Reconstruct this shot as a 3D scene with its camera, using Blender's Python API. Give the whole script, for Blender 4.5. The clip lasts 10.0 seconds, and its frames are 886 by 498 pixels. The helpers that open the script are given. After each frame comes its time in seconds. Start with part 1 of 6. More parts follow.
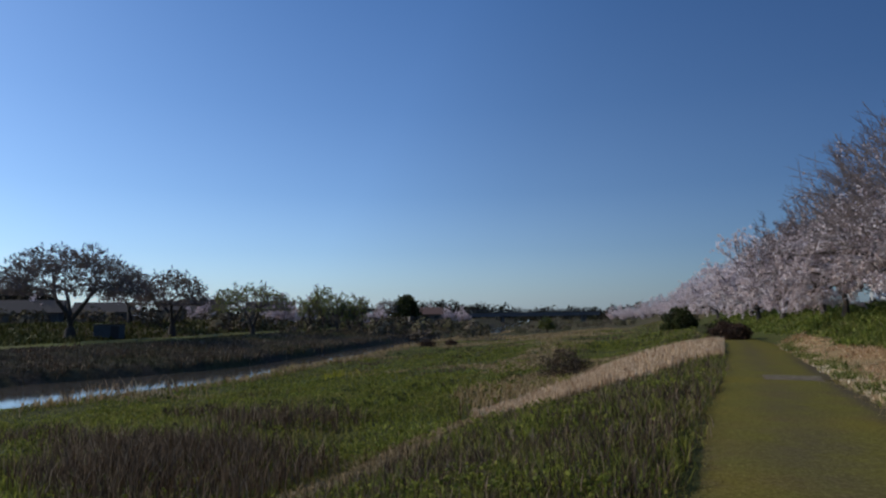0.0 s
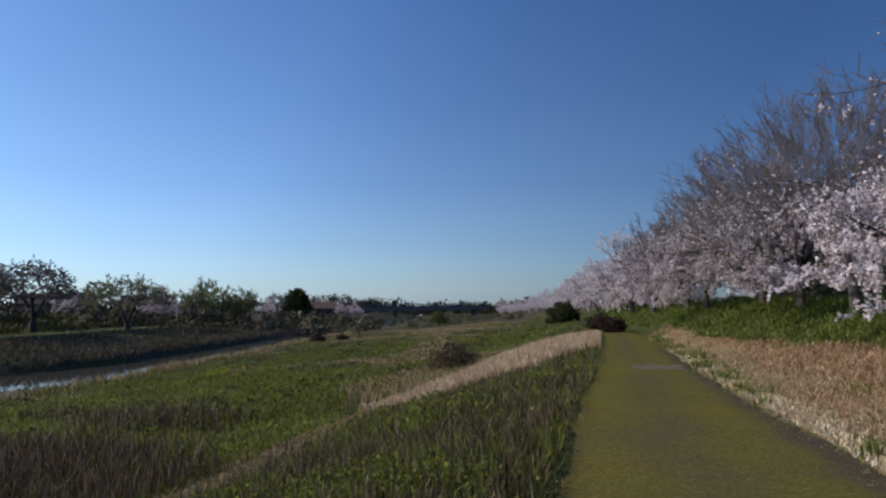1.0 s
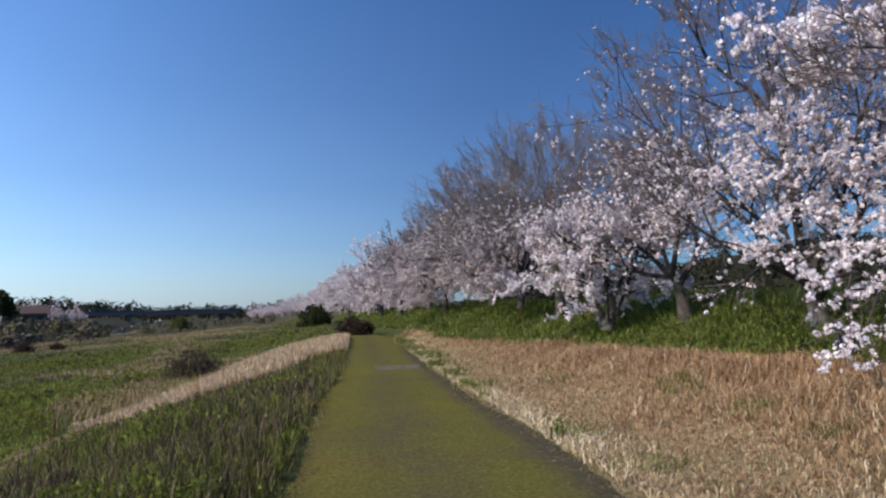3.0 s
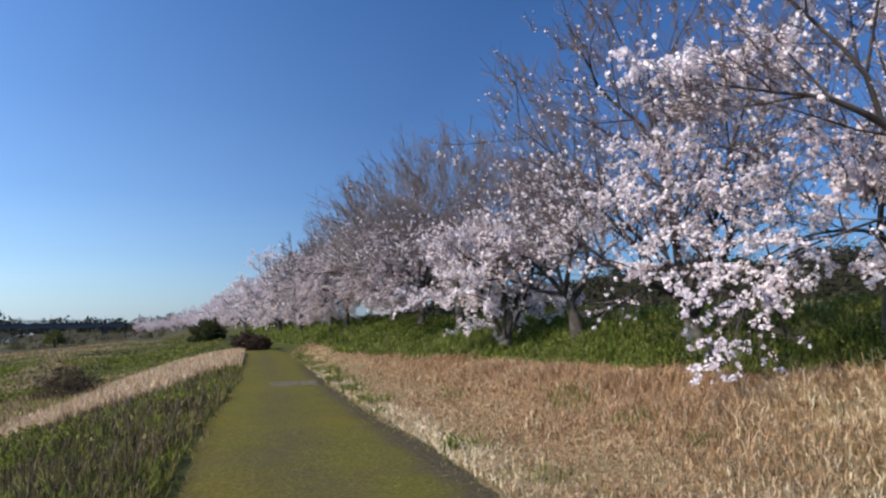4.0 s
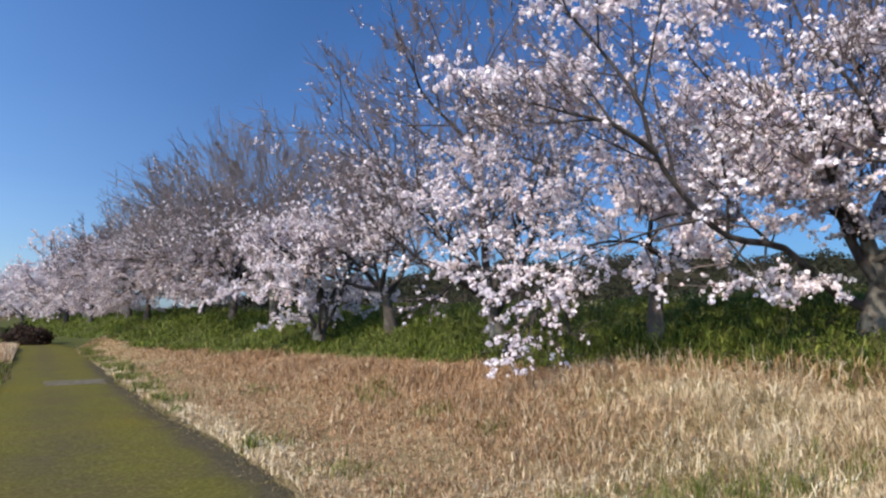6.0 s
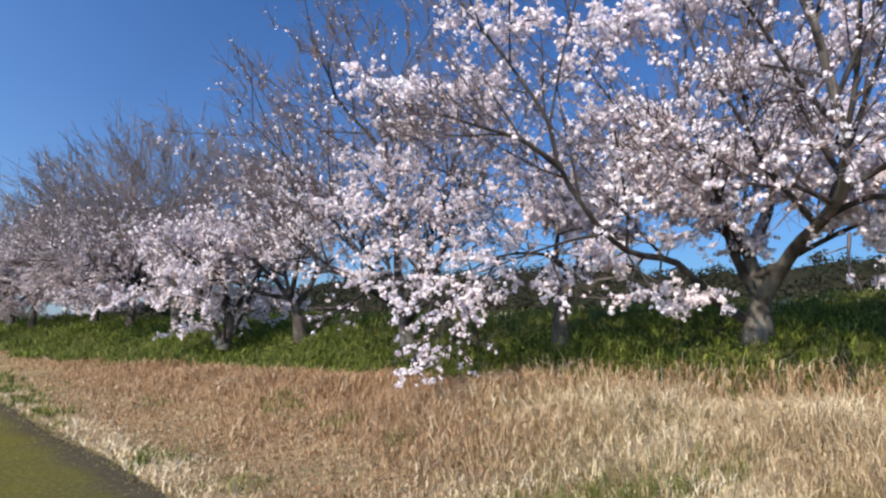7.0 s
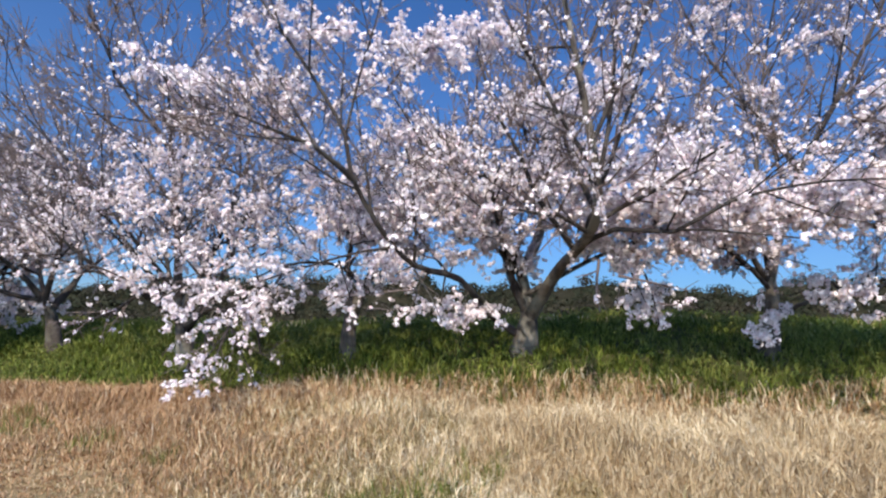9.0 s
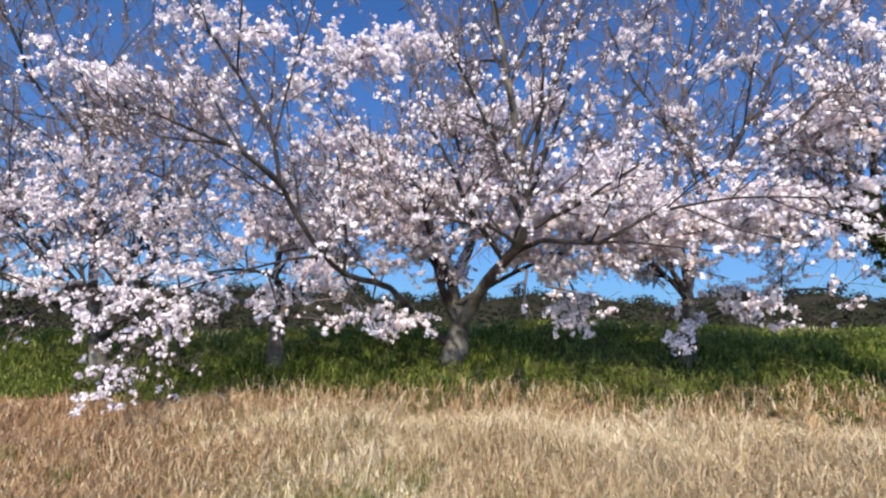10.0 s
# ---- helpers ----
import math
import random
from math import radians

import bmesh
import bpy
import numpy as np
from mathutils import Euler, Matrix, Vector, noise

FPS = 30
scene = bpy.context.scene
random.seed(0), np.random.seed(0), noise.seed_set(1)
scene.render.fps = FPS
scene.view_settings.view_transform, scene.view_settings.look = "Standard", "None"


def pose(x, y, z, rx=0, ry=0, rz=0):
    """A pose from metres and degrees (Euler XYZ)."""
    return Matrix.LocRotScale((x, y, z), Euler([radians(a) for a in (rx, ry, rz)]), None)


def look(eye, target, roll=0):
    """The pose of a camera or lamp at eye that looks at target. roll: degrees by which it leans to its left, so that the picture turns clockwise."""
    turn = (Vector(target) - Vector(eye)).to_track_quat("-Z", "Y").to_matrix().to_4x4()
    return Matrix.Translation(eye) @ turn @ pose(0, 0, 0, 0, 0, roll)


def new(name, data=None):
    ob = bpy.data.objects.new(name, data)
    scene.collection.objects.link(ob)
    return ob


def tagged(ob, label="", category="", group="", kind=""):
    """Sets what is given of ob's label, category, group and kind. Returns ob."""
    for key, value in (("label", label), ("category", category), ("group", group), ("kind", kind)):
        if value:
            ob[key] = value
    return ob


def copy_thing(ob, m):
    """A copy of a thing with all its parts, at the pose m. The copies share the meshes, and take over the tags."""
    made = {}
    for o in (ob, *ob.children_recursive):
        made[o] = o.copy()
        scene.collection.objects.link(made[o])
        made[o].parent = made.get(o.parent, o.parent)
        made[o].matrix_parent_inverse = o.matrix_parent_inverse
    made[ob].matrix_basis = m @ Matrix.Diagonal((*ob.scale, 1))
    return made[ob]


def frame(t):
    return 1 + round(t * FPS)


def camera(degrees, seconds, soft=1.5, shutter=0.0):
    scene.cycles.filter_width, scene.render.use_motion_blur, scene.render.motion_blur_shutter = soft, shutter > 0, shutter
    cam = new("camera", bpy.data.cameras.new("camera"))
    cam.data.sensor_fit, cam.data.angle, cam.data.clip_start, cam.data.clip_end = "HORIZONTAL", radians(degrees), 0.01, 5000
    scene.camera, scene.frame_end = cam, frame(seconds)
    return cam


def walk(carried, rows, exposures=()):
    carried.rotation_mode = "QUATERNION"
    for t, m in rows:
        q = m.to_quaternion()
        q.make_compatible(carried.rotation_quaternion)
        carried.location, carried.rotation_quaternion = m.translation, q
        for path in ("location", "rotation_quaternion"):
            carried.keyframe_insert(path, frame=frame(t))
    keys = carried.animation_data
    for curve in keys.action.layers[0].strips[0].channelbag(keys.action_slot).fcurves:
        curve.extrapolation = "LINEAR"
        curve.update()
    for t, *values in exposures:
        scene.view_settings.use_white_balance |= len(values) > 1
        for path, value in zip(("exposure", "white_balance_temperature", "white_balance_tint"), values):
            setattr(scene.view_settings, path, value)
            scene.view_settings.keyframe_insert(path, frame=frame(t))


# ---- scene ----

# ---------------------------------------------------------------- camera
cam = camera(71.3, 10.0, soft=2.3)
ROWS = [
    (0.0, 0.0, 0.0, 1.55, 0.0, 6.02, 0.82),
    (0.5, 0.04, -0.002, 1.55, -4.58, 5.92, 0.78),
    (1.0, 0.085, -0.007, 1.55, -9.84, 5.35, 0.80),
    (1.5, 0.135, -0.018, 1.55, -15.62, 5.12, 0.70),
    (2.0, 0.193, -0.039, 1.55, -22.75, 5.10, 0.64),
    (2.2, 0.213, -0.048, 1.55, -25.25, 5.05, 0.75),
    (3.3, 0.286, -0.09, 1.55, -34.84, 5.57, 0.90),
    (3.5, 0.3, -0.1, 1.55, -36.8, 5.81, 0.78),
    (4.0, 0.329, -0.124, 1.55, -41.19, 6.52, 0.72),
    (4.5, 0.357, -0.15, 1.55, -45.61, 6.17, 0.22),
    (5.0, 0.38, -0.175, 1.55, -49.47, 6.0, 0.21),
    (5.5, 0.402, -0.202, 1.55, -53.41, 6.06, -0.08),
    (5.7, 0.41, -0.214, 1.55, -55.07, 5.99, -0.1),
    (6.8, 0.449, -0.281, 1.55, -64.01, 6.77, -0.6),
    (7.0, 0.455, -0.292, 1.55, -65.46, 6.94, -0.55),
    (7.5, 0.468, -0.324, 1.55, -69.33, 7.03, -0.66),
    (8.0, 0.48, -0.36, 1.55, -73.71, 7.55, -1.08),
    (8.5, 0.492, -0.409, 1.55, -79.53, 8.19, -1.18),
    (9.0, 0.497, -0.447, 1.55, -83.91, 8.23, -1.4),
    (9.5, 0.499, -0.476, 1.55, -87.23, 8.24, -1.08),
    (10.0, 0.5, -0.5, 1.55, -90.01, 9.21, -1.19),
]
EXPOSURES = [(t, stops, 6760, 10) for t, stops in ((0.0, -0.80), (1.0, -0.58), (2.0, -0.34), (3.5, -0.02), (5.5, 0.15), (7.5, 0.30), (10.0, 0.37))]
walk(cam, [(t, pose(x, y, z, 90 + pitch, roll, yaw)) for t, x, y, z, yaw, pitch, roll in ROWS], EXPOSURES)

# ---------------------------------------------------------------- sky and sun
SUN_AZ, SUN_EL = radians(-84), radians(31)      # azimuth from +y towards +x
world = bpy.data.worlds.new("sky")
scene.world = world
world.use_nodes = True
wn = world.node_tree.nodes
sky = wn.new("ShaderNodeTexSky")
sky.sky_type = "NISHITA"
sky.sun_disc = False
sky.sun_elevation, sky.sun_rotation = SUN_EL, SUN_AZ
sky.air_density, sky.dust_density, sky.ozone_density = 1.0, 1.3, 6.0
wn["Background"].inputs["Strength"].default_value = 0.110
tint = wn.new("ShaderNodeMix")
tint.data_type, tint.blend_type = "RGBA", "MULTIPLY"
tint.inputs[0].default_value, tint.inputs[7].default_value = 1.0, (0.725, 0.97, 1.23, 1)
world.node_tree.links.new(sky.outputs["Color"], tint.inputs[6])
wl = world.node_tree.links
toward = Vector((math.sin(SUN_AZ) * math.cos(SUN_EL), math.cos(SUN_AZ) * math.cos(SUN_EL), math.sin(SUN_EL)))
aim = wn.new("ShaderNodeTexCoord")


def sky_ramp(source, stops):
    r = wn.new("ShaderNodeValToRGB")
    el = r.color_ramp.elements
    while len(el) < len(stops):
        el.new(0.5)
    for e, (p, v) in zip(el, stops):
        e.position, e.color = p, (*v, 1) if isinstance(v, tuple) else (v, v, v, 1)
    wl.new(source, r.inputs["Fac"])
    return r.outputs["Color"]


def sky_mix(kind, a, b):
    m = wn.new("ShaderNodeMix")
    m.data_type, m.blend_type = "RGBA", kind
    m.inputs[0].default_value = 1.0
    for sock, v in ((m.inputs[6], a), (m.inputs[7], b)):
        if isinstance(v, tuple):
            sock.default_value = v
        else:
            wl.new(v, sock)
    return m.outputs[2]


# the sky is brighter round the sun, and a pale haze lies along the horizon below it
near_sun = wn.new("ShaderNodeVectorMath")
near_sun.operation = "DOT_PRODUCT"
near_sun.inputs[1].default_value = toward
wl.new(aim.outputs["Generated"], near_sun.inputs[0])
half = wn.new("ShaderNodeMath")
half.operation = "MULTIPLY_ADD"
half.inputs[1].default_value = half.inputs[2].default_value = 0.5
wl.new(near_sun.outputs["Value"], half.inputs[0])
height = wn.new("ShaderNodeSeparateXYZ")
wl.new(aim.outputs["Generated"], height.inputs[0])
glow = sky_ramp(half.outputs[0], [(0.0, (0.28, 0.34, 0.38)), (0.25, (0.28, 0.34, 0.39)), (0.37, (0.35, 0.41, 0.45)), (0.54, (0.62, 0.67, 0.69)), (0.65, (0.86, 0.88, 0.88)), (0.85, (0.97, 0.95, 0.92)), (1.0, (0.98, 0.96, 0.94))])
clear = sky_mix("MULTIPLY", sky_mix("MULTIPLY", tint.outputs[2], glow), (2.0, 2.0, 2.0, 1))
band = sky_mix("MULTIPLY", sky_ramp(height.outputs["Z"], [(0.0, 1.0), (0.04, 0.72), (0.10, 0.42), (0.19, 0.20), (0.32, 0.08), (0.5, 0.0)]),
               sky_ramp(half.outputs[0], [(0.10, 0.12), (0.30, 0.36), (0.52, 0.78), (0.75, 1.0)]))
haze = sky_mix("MULTIPLY", band, (4.9, 5.6, 6.2, 1))
wl.new(sky_mix("ADD", clear, haze), wn["Background"].inputs["Color"])

sun = new("sun", bpy.data.lights.new("sun", "SUN"))
sun.data.energy, sun.data.angle, sun.data.color = 4.5, radians(0.5), (1.0, 0.90, 0.74)
sun.matrix_world = look(toward * 50, (0, 0, 0))

# ---------------------------------------------------------------- materials
def nodes_of(name):
    m = bpy.data.materials.new(name)
    m.use_nodes = True
    t = m.node_tree
    return m, t, t.nodes["Principled BSDF"]


def ramp(t, fac, stops):
    r = t.nodes.new("ShaderNodeValToRGB")
    el = r.color_ramp.elements
    while len(el) < len(stops):
        el.new(0.5)
    for e, (p, c) in zip(el, stops):
        e.position, e.color = p, (*c, 1)
    t.links.new(fac, r.inputs["Fac"])
    return r.outputs["Color"]


def noise_fac(t, scale, detail=4.0, rough=0.6, stretch=None):
    n = t.nodes.new("ShaderNodeTexNoise")
    n.inputs["Scale"].default_value, n.inputs["Detail"].default_value = scale, detail
    n.inputs["Roughness"].default_value = rough
    g = t.nodes.new("ShaderNodeNewGeometry")
    src = g.outputs["Position"]
    if stretch:
        mp = t.nodes.new("ShaderNodeMapping")
        mp.inputs["Rotation"].default_value = (0, 0, stretch[3])
        mp.inputs["Scale"].default_value = stretch[:3]
        t.links.new(src, mp.inputs["Vector"])
        src = mp.outputs["Vector"]
    t.links.new(src, n.inputs["Vector"])
    return n.outputs["Fac"]


def mix(t, fac, a, b, kind="MIX"):
    m = t.nodes.new("ShaderNodeMix")
    m.data_type, m.blend_type = "RGBA", kind
    for sock, v in ((m.inputs[0], fac), (m.inputs[6], a), (m.inputs[7], b)):
        if hasattr(v, "is_output"):
            t.links.new(v, sock)
        else:
            sock.default_value = v if isinstance(v, float) else (*v, 1)
    return m.outputs[2]


def bump(t, bsdf, fac, strength=0.4, dist=0.02):
    b = t.nodes.new("ShaderNodeBump")
    b.inputs["Strength"].default_value, b.inputs["Distance"].default_value = strength, dist
    t.links.new(fac, b.inputs["Height"])
    t.links.new(b.outputs["Normal"], bsdf.inputs["Normal"])


def earthy(name, small, big, scale=6.0, big_scale=0.25, rough=0.95, relief=0.03):
    """Soil and litter: two ramps of colour at two scales."""
    m, t, b = nodes_of(name)
    f = noise_fac(t, scale, 6.0, 0.7)
    c = ramp(t, f, small)
    c = mix(t, ramp(t, noise_fac(t, big_scale, 3.0), [(0.38, (0, 0, 0)), (0.62, (1, 1, 1))]), c, ramp(t, f, big))
    t.links.new(c, b.inputs["Base Color"])
    b.inputs["Roughness"].default_value = rough
    b.inputs["Specular IOR Level"].default_value = 0.05
    bump(t, b, f, 0.8, relief)
    return m


def leafy(name, stops, patch=None, patch_scale=0.35, through_light=0.35, rough=0.6):
    """Blades, leaves, petals: colour differs from piece to piece, and some light passes through."""
    m, t, b = nodes_of(name)
    g = t.nodes.new("ShaderNodeNewGeometry")
    c = ramp(t, g.outputs["Random Per Island"], stops)
    if patch:
        c = mix(t, ramp(t, noise_fac(t, patch_scale, 3.0), [(0.42, (0, 0, 0)), (0.6, (1, 1, 1))]), c, ramp(t, g.outputs["Random Per Island"], patch))
    t.links.new(c, b.inputs["Base Color"])
    b.inputs["Roughness"].default_value = rough
    b.inputs["Specular IOR Level"].default_value = 0.12
    tr = t.nodes.new("ShaderNodeBsdfTranslucent")
    t.links.new(c, tr.inputs["Color"])
    mx = t.nodes.new("ShaderNodeMixShader")
    mx.inputs["Fac"].default_value = through_light
    t.links.new(b.outputs["BSDF"], mx.inputs[1])
    t.links.new(tr.outputs["BSDF"], mx.inputs[2])
    t.links.new(mx.outputs["Shader"], t.nodes["Material Output"].inputs["Surface"])
    return m


def plain(name, color, rough=0.7, metal=0.0, vary=0.25, scale=3.0):
    m, t, b = nodes_of(name)
    dark = tuple(c * (1 - vary) for c in color)
    f = noise_fac(t, scale, 5.0, 0.65)
    t.links.new(ramp(t, f, [(0.3, dark), (0.7, color)]), b.inputs["Base Color"])
    b.inputs["Roughness"].default_value, b.inputs["Metallic"].default_value = rough, metal
    return m


def bark(name, dark, light, moss=None):
    m, t, b = nodes_of(name)
    f = noise_fac(t, 9.0, 6.0, 0.7, (1, 1, 0.45, 0))
    c = ramp(t, f, [(0.3, dark), (0.55, light), (0.75, tuple(min(1, v * 1.5) for v in light))])
    if moss:
        c = mix(t, ramp(t, noise_fac(t, 2.2, 4.0), [(0.5, (0, 0, 0)), (0.62, (1, 1, 1))]), c, moss)
    t.links.new(c, b.inputs["Base Color"])
    b.inputs["Roughness"].default_value = 0.9
    bump(t, b, f, 0.9, 0.02)
    return m


def path_material():
    """Mossy gravel track: yellow-green moss with two worn grey-brown wheel bands along it."""
    m, t, b = nodes_of("mossy_track")
    fine = noise_fac(t, 26.0, 6.0, 0.75)
    mid = noise_fac(t, 1.1, 7.0, 0.72)
    moss = ramp(t, fine, [(0.25, (0.050, 0.045, 0.010)), (0.5, (0.124, 0.110, 0.025)), (0.75, (0.23, 0.198, 0.056))])
    earth = ramp(t, fine, [(0.25, (0.034, 0.026, 0.016)), (0.5, (0.086, 0.068, 0.044)), (0.8, (0.20, 0.165, 0.115))])
    at = t.nodes.new("ShaderNodeAttribute")
    at.attribute_name = "worn"
    add = t.nodes.new("ShaderNodeMath")
    add.operation = "ADD"
    t.links.new(at.outputs["Fac"], add.inputs[0])
    t.links.new(mid, add.inputs[1])
    worn = ramp(t, add.outputs[0], [(0.48, (0, 0, 0)), (0.88, (0.9, 0.9, 0.9))])
    ochre = ramp(t, fine, [(0.25, (0.075, 0.055, 0.008)), (0.5, (0.175, 0.132, 0.016)), (0.75, (0.29, 0.225, 0.035))])
    moss = mix(t, ramp(t, noise_fac(t, 0.55, 5.0, 0.7), [(0.50, (0, 0, 0)), (0.68, (0.9, 0.9, 0.9))]), moss, ochre)
    t.links.new(mix(t, worn, moss, earth), b.inputs["Base Color"])
    b.inputs["Roughness"].default_value = 0.97
    b.inputs["Specular IOR Level"].default_value = 0.05
    bump(t, b, fine, 0.6, 0.012)
    return m


M_PATH = path_material()
M_LITTER = earthy("straw_litter", [(0.3, (0.17, 0.115, 0.055)), (0.55, (0.36, 0.26, 0.14)), (0.8, (0.54, 0.42, 0.25))],
                  [(0.3, (0.11, 0.09, 0.04)), (0.55, (0.25, 0.19, 0.10)), (0.8, (0.38, 0.31, 0.18))], 14.0, 0.6)
M_GREENSOIL = earthy("weedy_soil", [(0.3, (0.026, 0.028, 0.01)), (0.55, (0.065, 0.078, 0.02)), (0.8, (0.12, 0.135, 0.035))],
                     [(0.3, (0.03, 0.032, 0.012)), (0.55, (0.075, 0.075, 0.03)), (0.8, (0.13, 0.125, 0.05))], 5.0, 0.12)
M_MUD = earthy("river_mud", [(0.3, (0.03, 0.025, 0.018)), (0.55, (0.07, 0.055, 0.04)), (0.8, (0.13, 0.10, 0.07))],
               [(0.3, (0.03, 0.032, 0.015)), (0.55, (0.06, 0.06, 0.03)), (0.8, (0.11, 0.10, 0.05))], 3.0, 0.2)
M_FARLAND = earthy("distant_land", [(0.3, (0.035, 0.036, 0.014)), (0.55, (0.07, 0.066, 0.03)), (0.8, (0.12, 0.105, 0.055))],
                   [(0.3, (0.06, 0.046, 0.026)), (0.55, (0.115, 0.09, 0.055)), (0.8, (0.18, 0.145, 0.095))], 0.6, 0.03)
M_DRY = leafy("dry_grass", [(0.0, (0.30, 0.19, 0.09)), (0.3, (0.59, 0.445, 0.26)), (0.7, (0.79, 0.645, 0.43)), (1.0, (0.91, 0.82, 0.63))],
              [(0.0, (0.25, 0.15, 0.07)), (0.4, (0.51, 0.37, 0.215)), (1.0, (0.75, 0.60, 0.39))], 0.45, 0.18)
M_MATTED = leafy("matted_grass", [(0.0, (0.13, 0.095, 0.040)), (0.4, (0.30, 0.225, 0.105)), (0.8, (0.46, 0.36, 0.185)), (1.0, (0.62, 0.52, 0.31))], None, 1, 0.18)
M_RUSSET = leafy("russet_grass", [(0.0, (0.15, 0.075, 0.038)), (0.4, (0.38, 0.218, 0.115)), (0.8, (0.57, 0.37, 0.215)), (1.0, (0.75, 0.56, 0.37))], None, 1, 0.15)
M_DRYGREEN = leafy("green_tuft_grass", [(0.0, (0.05, 0.075, 0.015)), (0.5, (0.14, 0.165, 0.035)), (1.0, (0.38, 0.33, 0.14))], None, 1, 0.35)
M_MOSS = leafy("track_moss", [(0.0, (0.055, 0.044, 0.014)), (0.5, (0.178, 0.152, 0.033)), (1.0, (0.37, 0.305, 0.075))], [(0.0, (0.045, 0.038, 0.016)), (0.5, (0.105, 0.088, 0.036)), (1.0, (0.21, 0.175, 0.075))], 0.9, 0.1)
M_PALE = leafy("pale_reed_grass", [(0.0, (0.30, 0.18, 0.10)), (0.5, (0.56, 0.40, 0.25)), (1.0, (0.74, 0.59, 0.42))], None, 1, 0.25)
M_GREEN = leafy("meadow_grass", [(0.0, (0.056, 0.066, 0.013)), (0.5, (0.175, 0.206, 0.034)), (1.0, (0.35, 0.37, 0.075))],
                [(0.0, (0.085, 0.085, 0.022)), (0.5, (0.17, 0.17, 0.042)), (1.0, (0.29, 0.26, 0.085))], 0.35, 0.45)
M_BANK = leafy("embankment_grass", [(0.0, (0.048, 0.066, 0.013)), (0.5, (0.126, 0.168, 0.029)), (1.0, (0.275, 0.305, 0.07))],
               [(0.0, (0.08, 0.10, 0.02)), (0.5, (0.155, 0.185, 0.042)), (1.0, (0.28, 0.285, 0.10))], 0.5, 0.4)
M_WEED = leafy("broad_weed_leaves", [(0.0, (0.05, 0.066, 0.012)), (0.5, (0.145, 0.168, 0.028)), (1.0, (0.30, 0.30, 0.055))], None, 1, 0.4)
M_STALK = leafy("withered_stalks", [(0.0, (0.030, 0.020, 0.013)), (0.45, (0.092, 0.064, 0.040)), (0.8, (0.18, 0.128, 0.083)), (1.0, (0.36, 0.27, 0.18))], None, 1, 0.25)
M_SEEDHEAD = leafy("dark_seed_heads", [(0.0, (0.03, 0.022, 0.015)), (0.6, (0.075, 0.056, 0.038)), (1.0, (0.16, 0.12, 0.08))], None, 1, 0.15)
# Green grass darkened: the backlit far bank's shade is put into its colour.
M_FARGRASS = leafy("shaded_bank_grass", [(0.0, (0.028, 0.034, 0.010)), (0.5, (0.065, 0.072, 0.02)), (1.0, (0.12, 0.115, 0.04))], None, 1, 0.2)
M_OLIVEGRASS = leafy("fading_grass", [(0.0, (0.17, 0.115, 0.05)), (0.5, (0.33, 0.235, 0.12)), (1.0, (0.50, 0.38, 0.22))], None, 1, 0.3)
M_FLOWER = leafy("yellow_blossom", [(0.0, (0.12, 0.16, 0.02)), (0.5, (0.28, 0.27, 0.03)), (1.0, (0.55, 0.47, 0.04))], None, 1, 0.3)
M_PETAL = leafy("cherry_petals", [(0.0, (0.74, 0.56, 0.60)), (0.10, (0.85, 0.735, 0.775)), (0.6, (0.895, 0.825, 0.855)), (1.0, (0.92, 0.87, 0.895))], None, 1, 0.26, 0.55)
# Farther trees: duller petals, distance haze and dimmer light mixed into the colour.
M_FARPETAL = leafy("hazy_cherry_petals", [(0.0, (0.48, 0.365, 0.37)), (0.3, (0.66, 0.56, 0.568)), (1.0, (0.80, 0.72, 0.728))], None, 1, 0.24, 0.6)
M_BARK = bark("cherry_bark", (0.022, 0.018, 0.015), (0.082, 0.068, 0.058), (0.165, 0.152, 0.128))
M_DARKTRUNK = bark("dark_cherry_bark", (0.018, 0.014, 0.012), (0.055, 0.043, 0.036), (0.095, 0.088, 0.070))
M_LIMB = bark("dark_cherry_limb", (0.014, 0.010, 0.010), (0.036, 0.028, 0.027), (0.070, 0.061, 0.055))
M_TWIG = plain("twig_bark", (0.165, 0.125, 0.122), 0.85)
M_GREYTWIG = plain("grey_twig_bark", (0.20, 0.162, 0.158), 0.9)
M_DARKBARK = bark("river_tree_bark", (0.02, 0.016, 0.013), (0.06, 0.048, 0.04))
M_BUD = leafy("opening_leaf_buds", [(0.0, (0.10, 0.065, 0.035)), (0.5, (0.20, 0.14, 0.07)), (1.0, (0.30, 0.24, 0.12))], None, 1, 0.35)
M_WILLOW = leafy("young_willow_leaves", [(0.0, (0.12, 0.15, 0.03)), (0.5, (0.22, 0.27, 0.06)), (1.0, (0.36, 0.40, 0.12))], None, 1, 0.55)
M_EVERGREEN = leafy("evergreen_leaves", [(0.0, (0.012, 0.022, 0.008)), (0.5, (0.03, 0.048, 0.014)), (1.0, (0.06, 0.085, 0.024))], None, 1, 0.2, 0.5)
M_SHRUB = leafy("shrub_leaves", [(0.0, (0.02, 0.028, 0.01)), (0.5, (0.05, 0.06, 0.02)), (1.0, (0.10, 0.11, 0.04))], None, 1, 0.3)
M_OLIVE = leafy("olive_leaves", [(0.0, (0.05, 0.065, 0.015)), (0.5, (0.10, 0.12, 0.03)), (1.0, (0.19, 0.19, 0.06))], None, 1, 0.3)
M_BROWNLEAF = leafy("brown_shrub_leaves", [(0.0, (0.025, 0.016, 0.012)), (0.5, (0.06, 0.036, 0.026)), (1.0, (0.12, 0.075, 0.05))], None, 1, 0.15)
